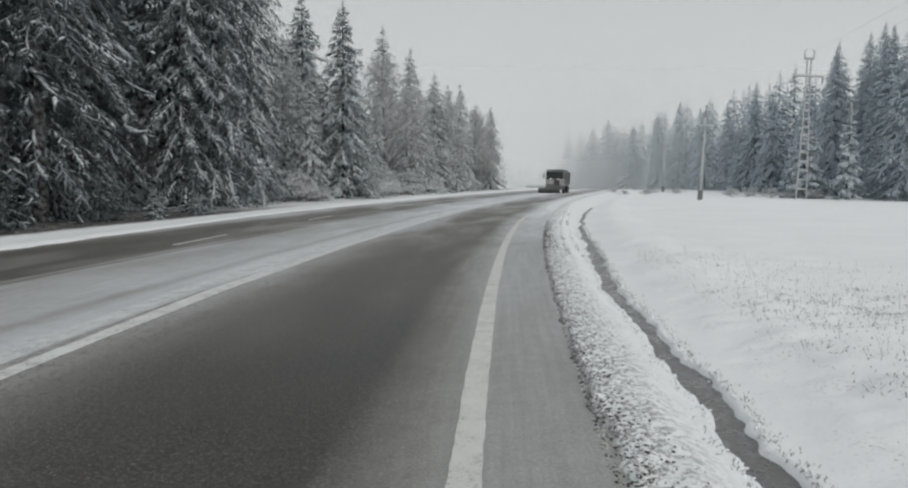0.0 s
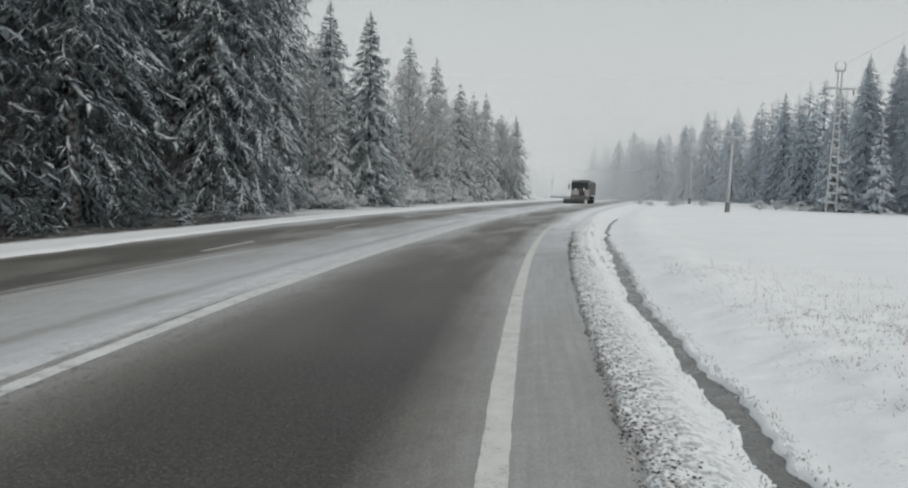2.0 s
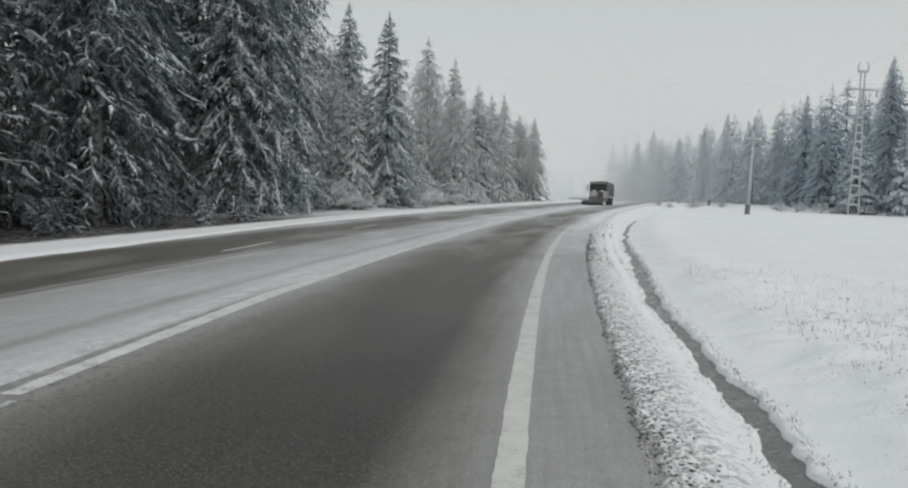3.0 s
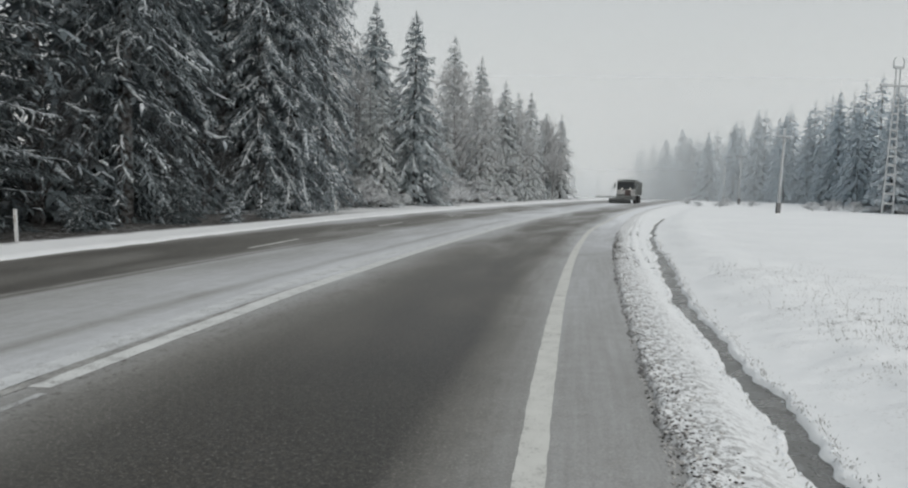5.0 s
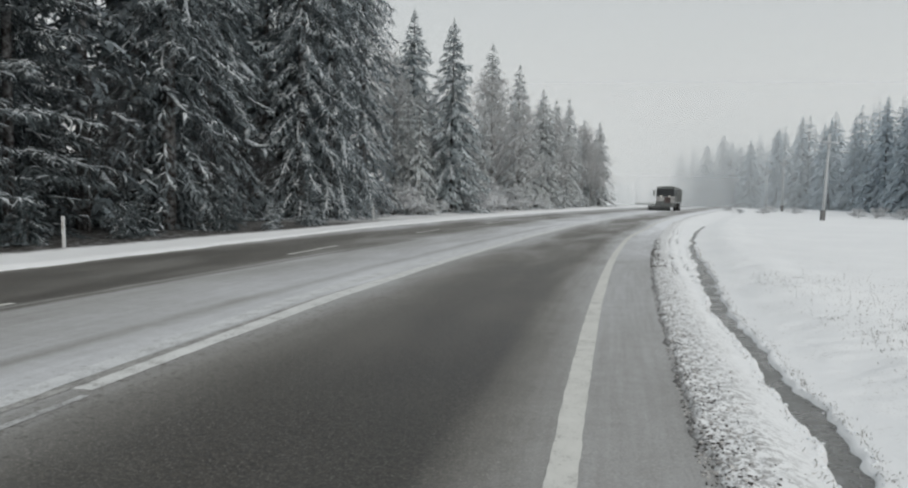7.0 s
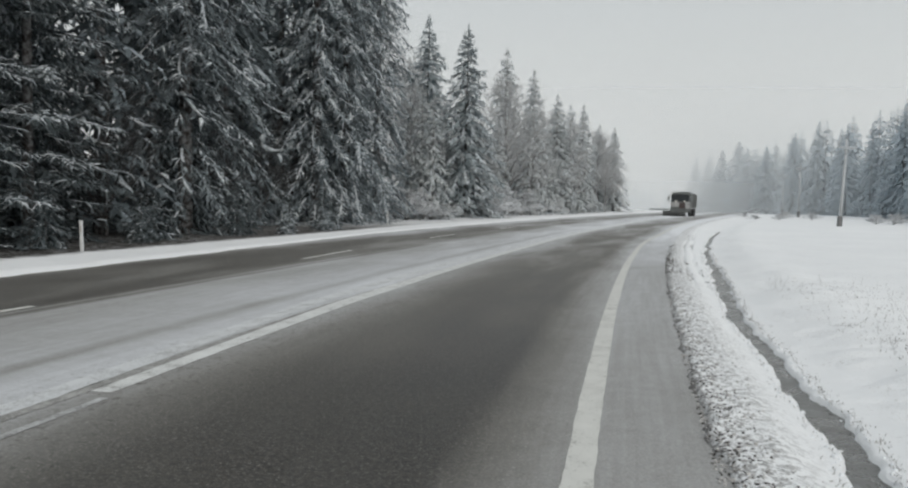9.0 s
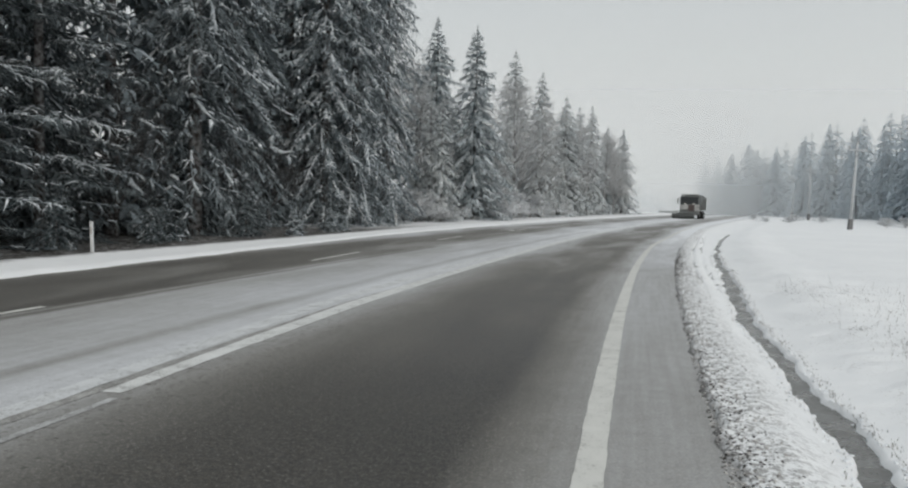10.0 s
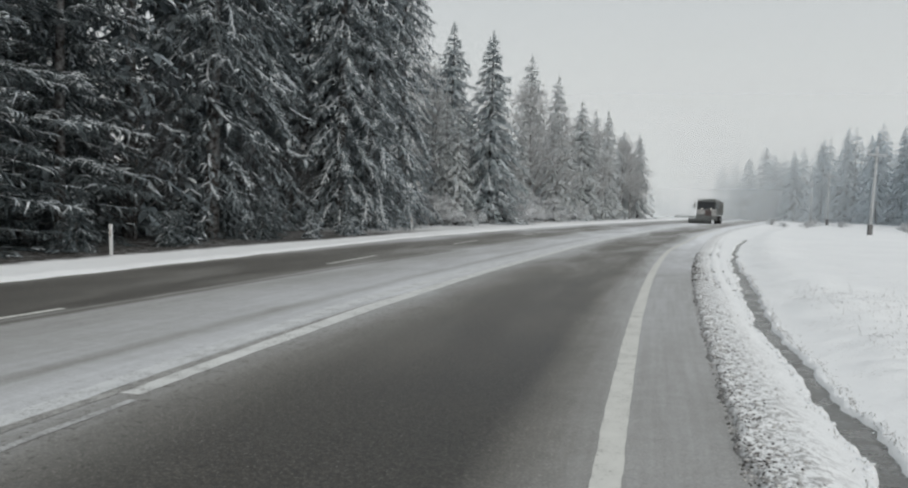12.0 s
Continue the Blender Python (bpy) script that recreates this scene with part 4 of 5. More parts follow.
for x, y, s in [(-12.2, 55, 1.9), (-11.6, 58.5, 1.6), (-8.6, 67, 2.0), (-7.6, 72, 2.2), (-5.6, 80, 2.0), (-11.4, 57, 1.1), (-10.8, 61, 1.0), (-12.6, 53, 1.0), (-8.0, 70, 1.3), (-6.6, 76, 1.4), (-5.2, 84, 1.4), (-3.2, 92, 1.3), (-9.2, 68, 1.0),
                (30.5, 84, 0.8), (33.0, 86, 0.9), (35.2, 85, 0.9), (37.4, 84, 1.0), (39.0, 82.5, 0.8), (36.0, 92, 0.9), (43.2, 82, 0.7), (24.0, 96, 0.6), (26.8, 104, 0.8), (29.2, 101, 0.7), (21.8, 98, 0.5), (23.0, 110, 0.7), (57.0, 84, 1.0)]:
    make_tree("frosted_bush", SHRUB, WOOD, "low leafless bush white with frost", "bush", stand(x, y, s * 0.75, 40 * x + 9 * y, 1.7), "frosted bushes")



# ---------------------------------------------------------------- poles and pylon
def power_pole(x, y, height, lean, turn):
    ob = empty("power_pole", Matrix.Translation((x, y, ground_at(x, y) - 0.05)) @ pose(0, 0, 0, 0, lean, turn))
    bm = bmesh.new()
    rod(bm, (0, 0, 0), (0, 0, height), 0.16, 0.09, 12)
    part("shaft", bm_mesh("shaft", bm, CONCRETE, True), ob)
    bm = bmesh.new()
    box(bm, -0.17, 0.17, -0.17, 0.17, 0, 0.95, 0.04)
    part("foot", bm_mesh("foot", bm, WOOD_FOOT), ob, "dark stained pole foot")
    bm = bmesh.new()
    box(bm, -0.85, 0.85, -0.22, -0.09, height - 0.80, height - 0.66, 0.01)
    part("crossarm", bm_mesh("crossarm", bm, RIMED_STEEL), ob, "rime-covered steel crossarm")
    bm = bmesh.new()
    rod(bm, (-0.35, -0.16, height - 0.74), (0, -0.1, height - 1.3), 0.025)
    rod(bm, (0.35, -0.16, height - 0.74), (0, -0.1, height - 1.3), 0.025)
    part("brace", bm_mesh("brace", bm, STEEL), ob)
    for dx, dz in ((-0.75, -0.66), (0.75, -0.66), (0.0, 0.0)):
        bm = bmesh.new()
        z = height + dz
        rod(bm, (dx, -0.155 if dx else 0, z), (dx, -0.155 if dx else 0, z + 0.10), 0.02)
        rod(bm, (dx, -0.155 if dx else 0, z + 0.10), (dx, -0.155 if dx else 0, z + 0.18), 0.075, 0.06, 10)
        rod(bm, (dx, -0.155 if dx else 0, z + 0.18), (dx, -0.155 if dx else 0, z + 0.28), 0.055, 0.035, 10)
        part("insulator", bm_mesh("insulator", bm, PORCELAIN, True), ob)
    return tagged(ob, "weathered concrete power pole with a steel crossarm", "power pole", "power line poles")


def lattice_pylon(x, y, height, lean, turn):
    ob = empty("lattice_pylon", Matrix.Translation((x, y, ground_at(x, y) - 0.05)) @ pose(0, 0, 0, 0, lean, turn))
    half = lambda z: 0.60 - 0.38 * min(1, z / (height * 0.8))
    for sx in (-1, 1):
        bm = bmesh.new()
        zz = [0, height * 0.4, height * 0.8, height * 0.955]
        for a, b in zip(zz[:-1], zz[1:]):
            rod(bm, (sx * half(a), 0, a - 0.02), (sx * half(b), 0, b + 0.02), 0.095, 0.075, 8)
        part("leg", bm_mesh("leg", bm, CONCRETE), ob)
    z, k = 1.1, 0
    while z < height * 0.79:
        bm = bmesh.new()
        h = half(z)
        box(bm, -h + 0.06, h - 0.06, -0.09, 0.09, z - 0.09, z + 0.09, 0.015)
        part("rung", bm_mesh("rung", bm, CONCRETE), ob)
        z += 1.0 - 0.02 * k
        k += 1
    bm = bmesh.new()
    box(bm, -1.75, 1.75, -0.16, 0.16, height * 0.83, height * 0.83 + 0.20, 0.02)
    part("crossarm", bm_mesh("crossarm", bm, CONCRETE), ob, "snow-topped concrete crossarm")
    bm = bmesh.new()
    box(bm, -0.50, 0.50, -0.13, 0.13, height * 0.945, height * 0.945 + 0.22, 0.02)
    for sx in (-1, 1):
        rod(bm, (sx * 0.50, 0, height * 0.95), (sx * 0.56, 0, height * 0.95 + 0.75), 0.10, 0.06, 8)
        rod(bm, (sx * 0.56, 0, height * 0.95 + 0.75), (sx * 0.30, 0, height * 0.95 + 1.05), 0.05, 0.04, 8)
    part("top_fork", bm_mesh("top_fork", bm, CONCRETE), ob)
    for dx in (-1.65, 1.65):
        bm = bmesh.new()
        for q in range(4):
            rod(bm, (dx, 0, height * 0.83 - 0.10 - 0.13 * q), (dx, 0, height * 0.83 - 0.16 - 0.13 * q), 0.10, 0.10, 10)
        rod(bm, (dx, 0, height * 0.83 - 0.75), (dx, 0, height * 0.83), 0.03)
        part("insulator", bm_mesh("insulator", bm, PORCELAIN, True), ob)
    return tagged(ob, "tall concrete ladder pylon with crossarm, dusted with snow", "pylon")


power_pole(22.75, 70.8, 7.6, 2.2, 10)
power_pole(33.0, 121.0, 8.0, 0.0, 10)
power_pole(36.0, 142.0, 7.5, 0.0, 10)
power_pole(43.2, 84.0, 10.5, 0.0, 5)
pylon = lattice_pylon(37.2, 82.0, 15.6, 1.2, 8)


def cable(a, b, sag, r):
    cu = bpy.data.curves.new("power_cable", "CURVE")
    cu.dimensions, cu.bevel_depth, cu.bevel_resolution = "3D", r, 1
    sp = cu.splines.new("POLY")
    sp.points.add(16)
    for k in range(17):
        u = k / 16
        p = Vector(a).lerp(Vector(b), u)
        sp.points[k].co = (p.x, p.y, p.z - 4 * sag * u * (1 - u), 1)
    cu.materials.append(STEEL)
    return tagged(new("power_cable", cu), "thin frosted overhead cable from the pylon", "cable", "overhead cables")


cable((38.9, 82, 12.75), (15, 2, 12.9), 0.25, 0.009)
cable((37.9, 82, 15.7), (25, 2, 16.0), 0.3, 0.009)


# ---------------------------------------------------------------- roadside marker posts
def marker_post(x, y, height, lean):
    ob = empty("marker_post", Matrix.Translation((x, y, ground_at(x, y) - 0.04)) @ pose(0, 0, 0, 0, lean, 8))
    bm = bmesh.new()
    box(bm, -0.036, 0.036, -0.032, 0.032, 0, height, 0.014)
    part("post", bm_mesh("post", bm, POST_WHITE), ob)
    bm = bmesh.new()
    box(bm, -0.022, 0.022, -0.038, -0.032, height - 0.30, height - 0.14, 0.0)
    part("reflector", bm_mesh("reflector", bm, REFLECTOR), ob, "small dull reflector")
    return tagged(ob, "slim white plastic roadside marker post in snow", "marker post", "marker posts")


marker_post(-11.75, 16.75, 0.80, -2.0)
marker_post(-10.6, 42.6, 0.84, 0)
marker_post(-3.9, 75.5, 0.85, 0)

# ---------------------------------------------------------------- snow-plough lorry on the road
# green-grey paint and tipper steel are lightened: haze put into their colour
LORRY_DARK = plain("hazed_green_grey_paint", (0.15, 0.16, 0.158), 0.6, 0.5, 0.0, 0.35, 2.0)
LORRY_WHITE = plain("dirty_white_paint", (0.38, 0.38, 0.375), 0.6, 0.4, 0.0, 0.5, 3.0)
LORRY_RED = plain("grimy_dark_red_paint", (0.105, 0.075, 0.072), 0.6, 0.4, 0.0, 0.4, 3.0)
LORRY_BED = plain("grimy_hazed_tipper_steel", (0.15, 0.158, 0.155), 0.75, 0.3, 0.0, 0.4, 2.0)
RUBBER = plain("wet_rubber", (0.022, 0.022, 0.022), 0.7, 0.3)
GLASS = Mat("dark_windscreen_glass", 0.08, 0.6)
GLASS.color((0.02, 0.024, 0.026))
GLASS = GLASS.m
LAMP = Mat("lit_headlamp", 0.3)
LAMP.color((0.8, 0.8, 0.75))
LAMP.b.inputs["Emission Color"].default_value = (1.0, 0.95, 0.85, 1)
LAMP.b.inputs["Emission Strength"].default_value = 0.6
LAMP = LAMP.m


def lorry(x, y, turn):
    """A plough lorry; its front faces -y in its own axes."""
    ob = empty("plough_lorry", Matrix.Translation((x, y, float(rise(y)))) @ pose(0, 0, 0, 0, 0, turn))

    def add(name, build, material, parent=None, label="", round_it=False):
        bm = bmesh.new()
        build(bm)
        return part(name, bm_mesh(name, bm, material, round_it), parent or ob, label)

    def shell(bm):
        r = box(bm, -1.22, 1.22, 0.0, 1.75, 0.95, 2.95, 0.0)
        for v in bm.verts:
            if v.co.z > 2 and v.co.y < 0.5:
                v.co.y += 0.22
                v.co.x *= 0.96
        bmesh.ops.bevel(bm, geom=list(bm.edges), offset=0.07, segments=3, affect="EDGES")

    cab = add("cab", shell, LORRY_DARK, label="dark grimy driver's cab")
    add("windscreen", lambda bm: bmesh.ops.create_cube(bm, size=1, matrix=pose(0, 0.085, 2.32, 6.5, 0, 0) @ Matrix.Diagonal((2.12, 0.06, 0.86, 1))), GLASS, cab, "dark windscreen")
    add("side_window", lambda bm: box(bm, 1.195, 1.225, 0.45, 1.25, 1.95, 2.62), GLASS, cab)
    add("side_window", lambda bm: box(bm, -1.225, -1.195, 0.45, 1.25, 1.95, 2.62), GLASS, cab)
    add("grille", lambda bm: [box(bm, -0.10, 0.60, -0.05, 0.03, 1.06 + 0.15 * k, 1.17 + 0.15 * k, 0.015) for k in range(5)], LORRY_RED, cab, "dark red slatted grille")
    add("front_panel", lambda bm: box(bm, 0.64, 1.20, -0.045, 0.02, 1.02, 1.86, 0.03), LORRY_WHITE, cab, "dirty white corner panel")
    add("front_panel", lambda bm: box(bm, -1.20, -0.14, -0.045, 0.02, 1.22, 1.78, 0.03), LORRY_WHITE, cab, "dirty white front panel")
    add("wiper", lambda bm: [rod(bm, (k, 0.0, 1.90), (k + 0.55, 0.03, 2.12), 0.018, 0.014) for k in (-0.85, 0.15)], LORRY_DARK, cab)
    for sx in (-1, 1):
        add("beacon", lambda bm: rod(bm, (sx * 0.95, 0.45, 2.94), (sx * 0.95, 0.45, 3.12), 0.09, 0.07, 12), REFLECTOR, cab, "small roof beacon", True)
    add("sun_visor", lambda bm: box(bm, -1.12, 1.12, -0.12, 0.25, 2.80, 2.90, 0.03), LORRY_DARK, cab)
    add("roof_rack", lambda bm: [box(bm, -1.15, 1.15, 0.15, 0.22, 3.08, 3.15, 0.01)] + [box(bm, k - 0.03, k + 0.03, 0.15, 0.22, 2.9, 3.09) for k in (-1.0, 0, 1.0)], LORRY_DARK, cab)
    for sx in (-1, 1):
        add("mirror", lambda bm: [box(bm, sx * 1.46 - 0.11, sx * 1.46 + 0.11, 0.05, 0.15, 1.95, 2.62, 0.03), box(bm, min(sx * 1.2, sx * 1.4), max(sx * 1.2, sx * 1.4), 0.08, 0.12, 2.5, 2.54)], LORRY_DARK, cab)
        add("headlamp", lambda bm: rod(bm, (sx * 0.52, -0.10, 1.90), (sx * 0.52, -0.02, 1.90), 0.075, 0.075, 14), LAMP, cab, "lit headlamp", True)
    add("bumper", lambda bm: box(bm, -1.24, 1.24, -0.18, 0.12, 0.55, 0.98, 0.05), LORRY_DARK)
    add("chassis", lambda bm: [box(bm, -0.5, -0.36, 0.1, 7.2, 0.75, 1.0), box(bm, 0.36, 0.5, 0.1, 7.2, 0.75, 1.0)] + [box(bm, -0.40, 0.40, k, k + 0.15, 0.78, 0.97) for k in (2, 4, 6)], LORRY_BED)

    def bed(bm):
        box(bm, -1.25, 1.25, 2.05, 7.3, 1.15, 1.27, 0.02)
        box(bm, -1.25, -1.19, 2.05, 7.3, 1.26, 2.85, 0.01)
        box(bm, 1.19, 1.25, 2.05, 7.3, 1.26, 2.85, 0.01)
        box(bm, -1.20, 1.20, 2.05, 2.12, 1.26, 3.05, 0.01)
        box(bm, -1.20, 1.20, 7.22, 7.29, 1.26, 2.7, 0.01)
    tip = add("tipper_body", bed, LORRY_BED, label="open steel tipper body with ribs")
    for sx in (-1, 1):
        for k in range(6):
            add("rib", lambda bm: box(bm, min(sx * 1.25, sx * 1.31), max(sx * 1.25, sx * 1.31), 2.3 + k * 0.95, 2.4 + k * 0.95, 1.2, 2.8, 0.01), LORRY_BED, tip)

    def cover(bm):
        rows = []
        for y0 in (2.15, 3.4, 4.7, 6.0, 7.2):
            rows.append([bm.verts.new((1.21 * math.cos(math.pi * k / 10), y0, 2.80 + (0.46 if 2.2 < y0 < 7 else 0.34) * math.sin(math.pi * k / 10))) for k in range(11)])
        for p, q in zip(rows[:-1], rows[1:]):
            for k in range(10):
                bm.faces.new((p[k], p[k + 1], q[k + 1], q[k]))
        bm.faces.new(rows[0])
        bm.faces.new(rows[-1][::-1])
    add("tarpaulin", cover, LORRY_DARK, tip, "dark arched tarpaulin over the load", True)

    def blade(bm):
        n = 8
        rows = []
        for k in range(n + 1):
            a = k / n
            rows.append([bm.verts.new((x0, -1.05 - 0.28 * math.sin(a * 2.6) + 0.28 + sh, 0.05 + 0.66 * a)) for x0, sh in ((-1.95, -0.42), (0.75, 0.30))])
        for p, q in zip(rows[:-1], rows[1:]):
            bm.faces.new((p[0], p[1], q[1], q[0]))
        bmesh.ops.solidify(bm, geom=list(bm.faces), thickness=0.05)
    add("plough_blade", blade, LORRY_BED, label="dark curved snow-plough blade")
    add("plough_arm", lambda bm: [rod(bm, (k, -0.8, 0.45), (k, -0.1, 0.7), 0.06) for k in (-0.5, 0.5)], LORRY_BED)
    add("mudguard", lambda bm: box(bm, -1.26, -0.9, 0.35, 1.75, 1.02, 1.12, 0.03), LORRY_WHITE)
    add("mudguard", lambda bm: box(bm, 0.9, 1.26, 0.35, 1.75, 1.02, 1.12, 0.03), LORRY_WHITE)
    for wy in (1.05, 4.6, 5.95):
        for sx in (-1, 1):
            wide = 0.32 if wy < 2 else 0.58
            x0, x1 = sx * 1.22, sx * (1.22 - wide)
            w = add("wheel", lambda bm: rod(bm, (x0 * 0.985, wy, 0.52), (x1, wy, 0.52), 0.29, 0.29, 20), STEEL)

            def tyre(bm):
                prof = [(0.28, 0.0), (0.44, 0.0), (0.51, 0.05), (0.52, 0.12), (0.52, wide - 0.12), (0.51, wide - 0.05), (0.44, wide), (0.28, wide)]
                n = 24
                ring = [[bm.verts.new((x0 - sx * d, wy + r * math.cos(6.28318 * k / n), 0.52 + r * math.sin(6.28318 * k / n))) for r, d in prof] for k in range(n)]
                for k in range(n):
                    p, q = ring[k], ring[(k + 1) % n]
                    for e in range(len(prof) - 1):
                        bm.faces.new((p[e], p[e + 1], q[e + 1], q[e]))
            add("tyre", tyre, RUBBER, w, "", True)
            add("hub", lambda bm: rod(bm, (x0 * 1.01, wy, 0.52), (x0 * 0.95, wy, 0.52), 0.10, 0.13, 12), LORRY_BED, w)
    return tagged(ob, "dark snow-plough lorry with tipper body and lit headlamps", "lorry")


lorry(float(edge_x(101.0) - 4.3 * slant(101.0)), 101.0, -14.5)


# low dark rail, added in place of the lay-by's dark edge before the mist
def layby_rail(x, y, length, turn):
    ob = empty("layby_rail", Matrix.Translation((x, y, float(rise(y)) - 0.1)) @ pose(0, 0, 0, 0, 0, turn))
    bm = bmesh.new()
    for z0, z1, d in ((0.42, 0.52, 0.03), (0.52, 0.60, -0.02), (0.60, 0.70, 0.03)):
        box(bm, -length / 2, length / 2, d - 0.03, d + 0.03, z0, z1)
    part("rail", bm_mesh("rail", bm, LORRY_BED), ob)
    for k in range(int(length // 2) + 1):
        bm = bmesh.new()
        box(bm, -length / 2 + 2 * k, -length / 2 + 2 * k + 0.1, 0.05, 0.15, 0, 0.68)
        part("rail_post", bm_mesh("rail_post", bm, STEEL), ob)
    return tagged(ob, "low grey rail in place of the dark lay-by edge at the distant bend", "guard rail")


layby_rail(18.5, 158.0, 7.6, 5)

# ---------------------------------------------------------------- dry grass and snow lumps
g = np.random.default_rng(5)
N = 4200
cl = np.stack([3.3 + np.abs(g.normal(0, 1.9, 110)), 4.5 + 12.5 * g.random(110) ** 1.2], -1)
pick = (110 * g.random(N) ** 1.8).astype(int)
s = np.abs(cl[pick, 0] - 2.8 + g.normal(0, 0.5, N)) + 2.8
y = np.clip(cl[pick, 1] + g.normal(0, 0.7, N), 3.0, 60)
s = np.maximum(s, ditch(y) + 0.5)
gx, gz = edge_x(y) + s * slant(y), land(s, y)
p0 = np.stack([gx, y, gz - 0.01], -1)
hgt = np.where(g.random(N) < 0.035, g.uniform(0.10, 0.28, N), g.uniform(0.008, 0.040, N))
bend = g.normal(0, 0.28, (N, 2))
p1 = p0 + np.stack([bend[:, 0] * hgt * 0.4, bend[:, 1] * hgt * 0.4, hgt * 0.6], -1)
p2 = p0 + np.stack([bend[:, 0] * hgt, bend[:, 1] * hgt, hgt], -1)
a = g.uniform(0, np.pi, N)
grass = new("dry_grass", joined("dry_grass", [strips(p0, p1, p2, np.stack([np.cos(a), np.sin(a), 0 * a], -1), np.where(hgt > 0.08, 0.0028, 0.006), np.where(hgt > 0.08, 0.0022, 0.005))], GRASS))
tagged(grass, "sparse dry grass stalks poking through the snow", "grass", kind="stuff")


N = 2000
y = 3.5 + 26 * g.random(N) ** 1.5
s = ditch(y) + np.where(g.random(N) < 0.75, 1, -1) * (0.15 + np.abs(g.normal(0, 0.06, N)))
p0 = np.stack([edge_x(y) + s * slant(y), y, land(s, y) - 0.005], -1)
hgt = g.uniform(0.008, 0.036, N)
bend = g.normal(0, 0.5, (N, 2))
p2 = p0 + np.stack([bend[:, 0] * hgt, bend[:, 1] * hgt, hgt], -1)
a = g.uniform(0, np.pi, N)
tufts = new("ditch_grass", joined("ditch_grass", [strips(p0, (p0 + p2) / 2, p2, np.stack([np.cos(a), np.sin(a), 0 * a], -1), 0.005, 0.004)], GRASS))
tagged(tufts, "short dead grass along the edge of the meltwater", "grass", kind="stuff")

# low tufts where the field's edge is blown thin
q = np.random.default_rng(9)
N = 1500
mid_s, mid_y = q.uniform(2.9, 5.6, 46), 5.2 + 7.0 * q.random(46) ** 1.3
pick = q.integers(0, 46, N)
s, y = mid_s[pick] + q.normal(0, 0.11, N), mid_y[pick] + q.normal(0, 0.16, N)
p0 = np.stack([edge_x(y) + s * slant(y), y, land(s, y) - 0.006], -1)
hgt = q.uniform(0.010, 0.055, N)
bend = q.normal(0, 0.7, (N, 2))
p2 = p0 + np.stack([bend[:, 0] * hgt, bend[:, 1] * hgt, hgt], -1)
a = q.uniform(0, np.pi, N)
sparse = new("grass_tufts", joined("grass_tufts", [strips(p0, p0 * 0.45 + p2 * 0.55, p2, np.stack([np.cos(a), np.sin(a), 0 * a], -1), 0.0035, 0.003)], GRASS))
tagged(sparse, "low dry grass tufts showing through thin snow", "grass", kind="stuff")


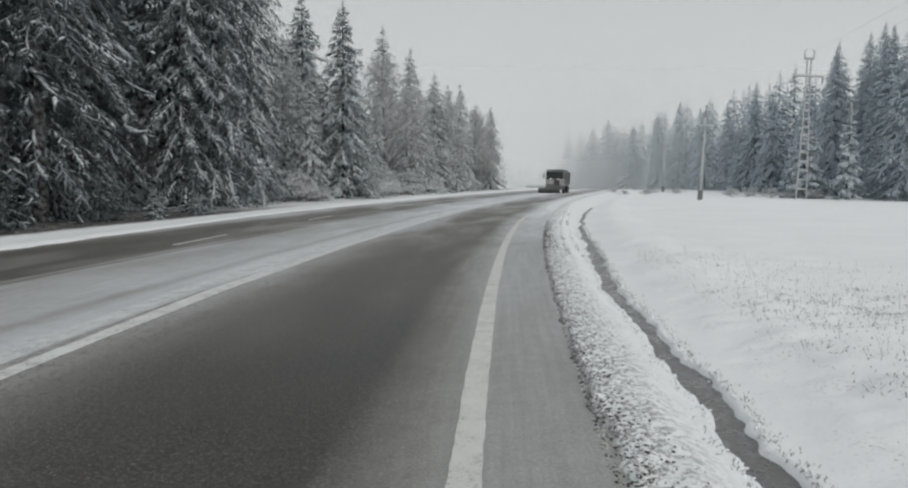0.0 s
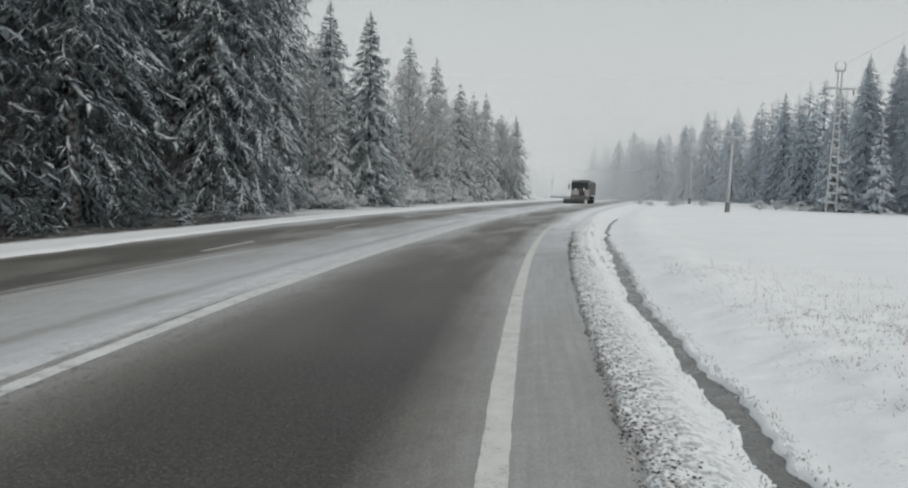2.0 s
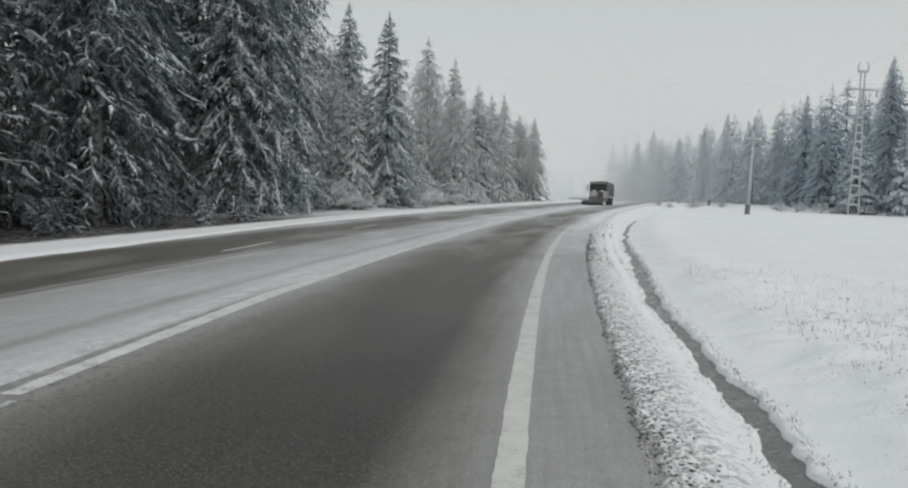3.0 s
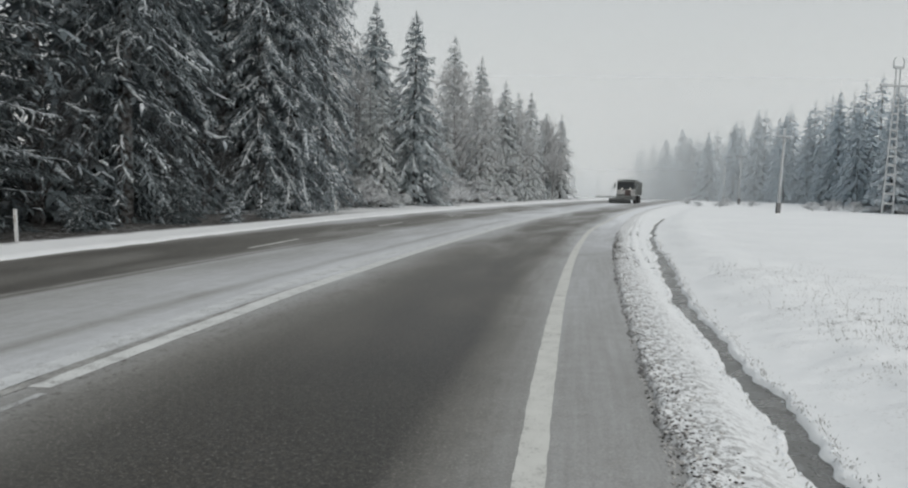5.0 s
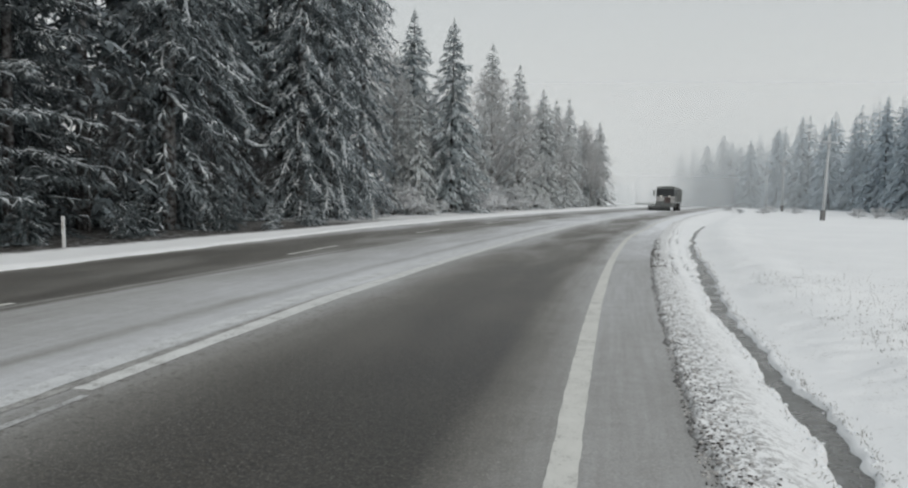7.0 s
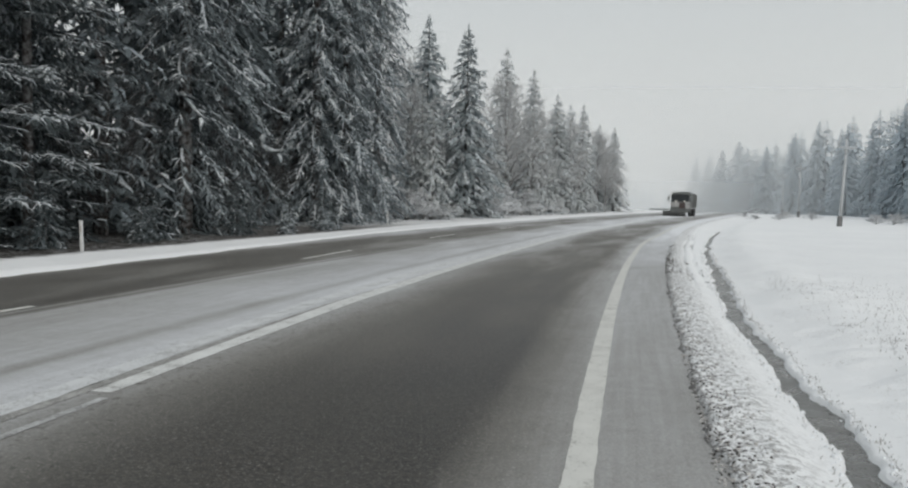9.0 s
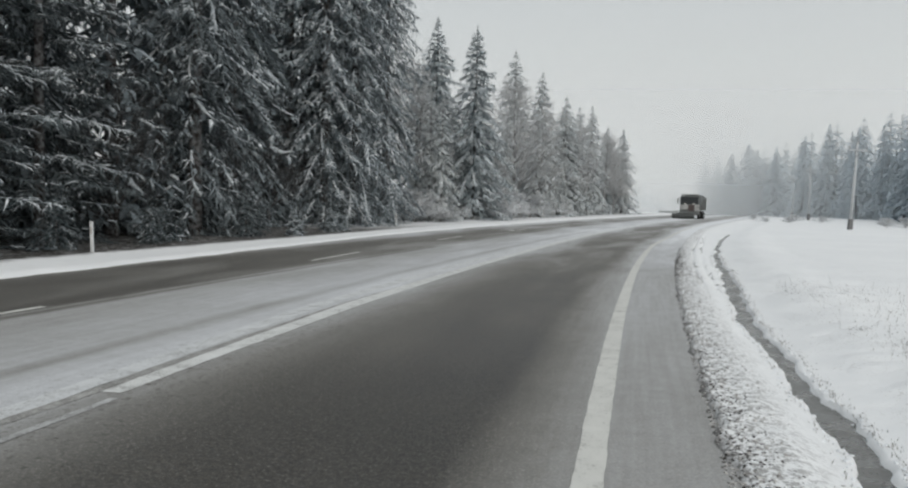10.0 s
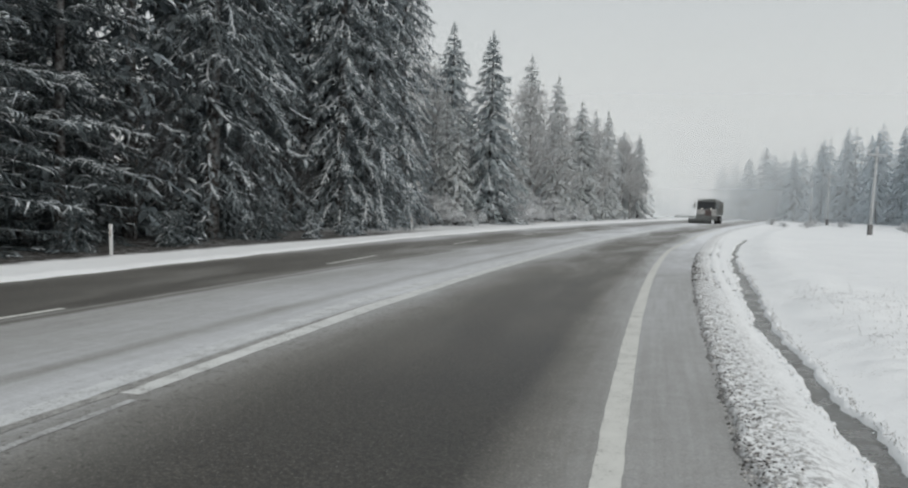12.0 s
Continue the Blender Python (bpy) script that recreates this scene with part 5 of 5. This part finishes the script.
def lumps(name, s, y, r, material, label):
    """Many small uneven lumps as one heap."""
    bm = bmesh.new()
    bmesh.ops.create_icosphere(bm, subdivisions=1, radius=1.0)
    bv = np.array([v.co[:] for v in bm.verts])
    bf = np.array([[v.index for v in f.verts] for f in bm.faces])
    bm.free()
    n = len(s)
    q = np.random.default_rng(len(name))
    shape = bv[None] * (1 + q.normal(0, 0.22, (n, len(bv), 1))) * (r[:, None, None] * q.uniform(0.6, 1.3, (n, 1, 3)) * np.array([1, 1, 0.7]))
    c = np.stack([edge_x(y) + s * slant(y), y, np.where(s < ditch(y) - 0.3, np.maximum(land(s, y), rise(y)), np.maximum(land(s, y), rise(y) - 0.150)) + r * 0.25], -1)
    v = (shape + c[:, None]).reshape(-1, 3)
    f = (bf[None] + (np.arange(n) * len(bv))[:, None, None]).reshape(-1, 3)
    return tagged(new(name, mesh_from(name, v, [f], material)), label, "snow lumps", kind="stuff")


n = 1500
y = 3.0 + 22 * g.random(n) ** 1.6
s = shoulder(y) + np.abs(g.normal(0, 0.22, n)) - 0.03
lumps("snow_lumps", s, y, g.uniform(0.004, 0.015, n), CRUMB, "gritty ploughed snow lumps along the asphalt edge")

n = 260
y = 18 + 14 * g.random(n) ** 1.3
s = shoulder(y) + np.abs(g.normal(0, 0.16, n)) - 0.02
lumps("road_grit", s, y, g.uniform(0.008, 0.026, n), GRIT, "dark wet road grit along the edge of the bend")
# dark lumps added so the ruts show dark; their shading alone is too faint
n = 320
y = 16 + 28 * g.random(n)
s = shoulder(y) + np.where(g.random(n) < 0.6, 0.52, 0.80) + g.normal(0, 0.035, n)
keep = value_noise(y * 0.5, y * 0 + 0.7, 41) > -0.1
lumps("road_grit", s[keep], y[keep], g.uniform(0.006, 0.018, keep.sum()), GRIT, "small dark lumps that mark the wheel ruts in the snowy verge")
n = 1700
y = 3.0 + 20 * g.random(n) ** 1.7
s = shoulder(y) + np.abs(g.normal(0, 0.17, n)) - 0.02
lumps("road_grit", s, y, g.uniform(0.003, 0.011, n), GRIT, "dark wet road grit thrown onto the ploughed snow")

n = 800
y = 3.2 + 34 * g.random(n) ** 1.5
s = ditch(y) + np.where(g.random(n) < 0.5, 1, -1) * np.abs(g.normal(0.165, 0.030, n)) * (1 - 0.5 * smooth(24, 46, y))
lumps("snow_clumps", s, y, g.uniform(0.005, 0.019, n), CLUMP, "ragged wet snow clumps hanging over the ditch edge")

# ---------------------------------------------------------------- mist over the road
for y, density, top in ((132, 0.13, 80), (165, 0.20, 92), (208, 0.28, 108), (262, 0.6, 125)):
    v = np.array([[-120.0, 0, -6], [200, 0, -6], [200, 0, top], [-120, 0, top]])
    ob = new("mist", mesh_from("mist", v, [np.array([[0, 1, 2, 3]])], mist_material("mist_bank", density)))
    ob.matrix_basis = Matrix.Translation((0, y, 0))
    tagged(ob, "thin veil of winter mist hanging over the road", "mist", kind="structure")
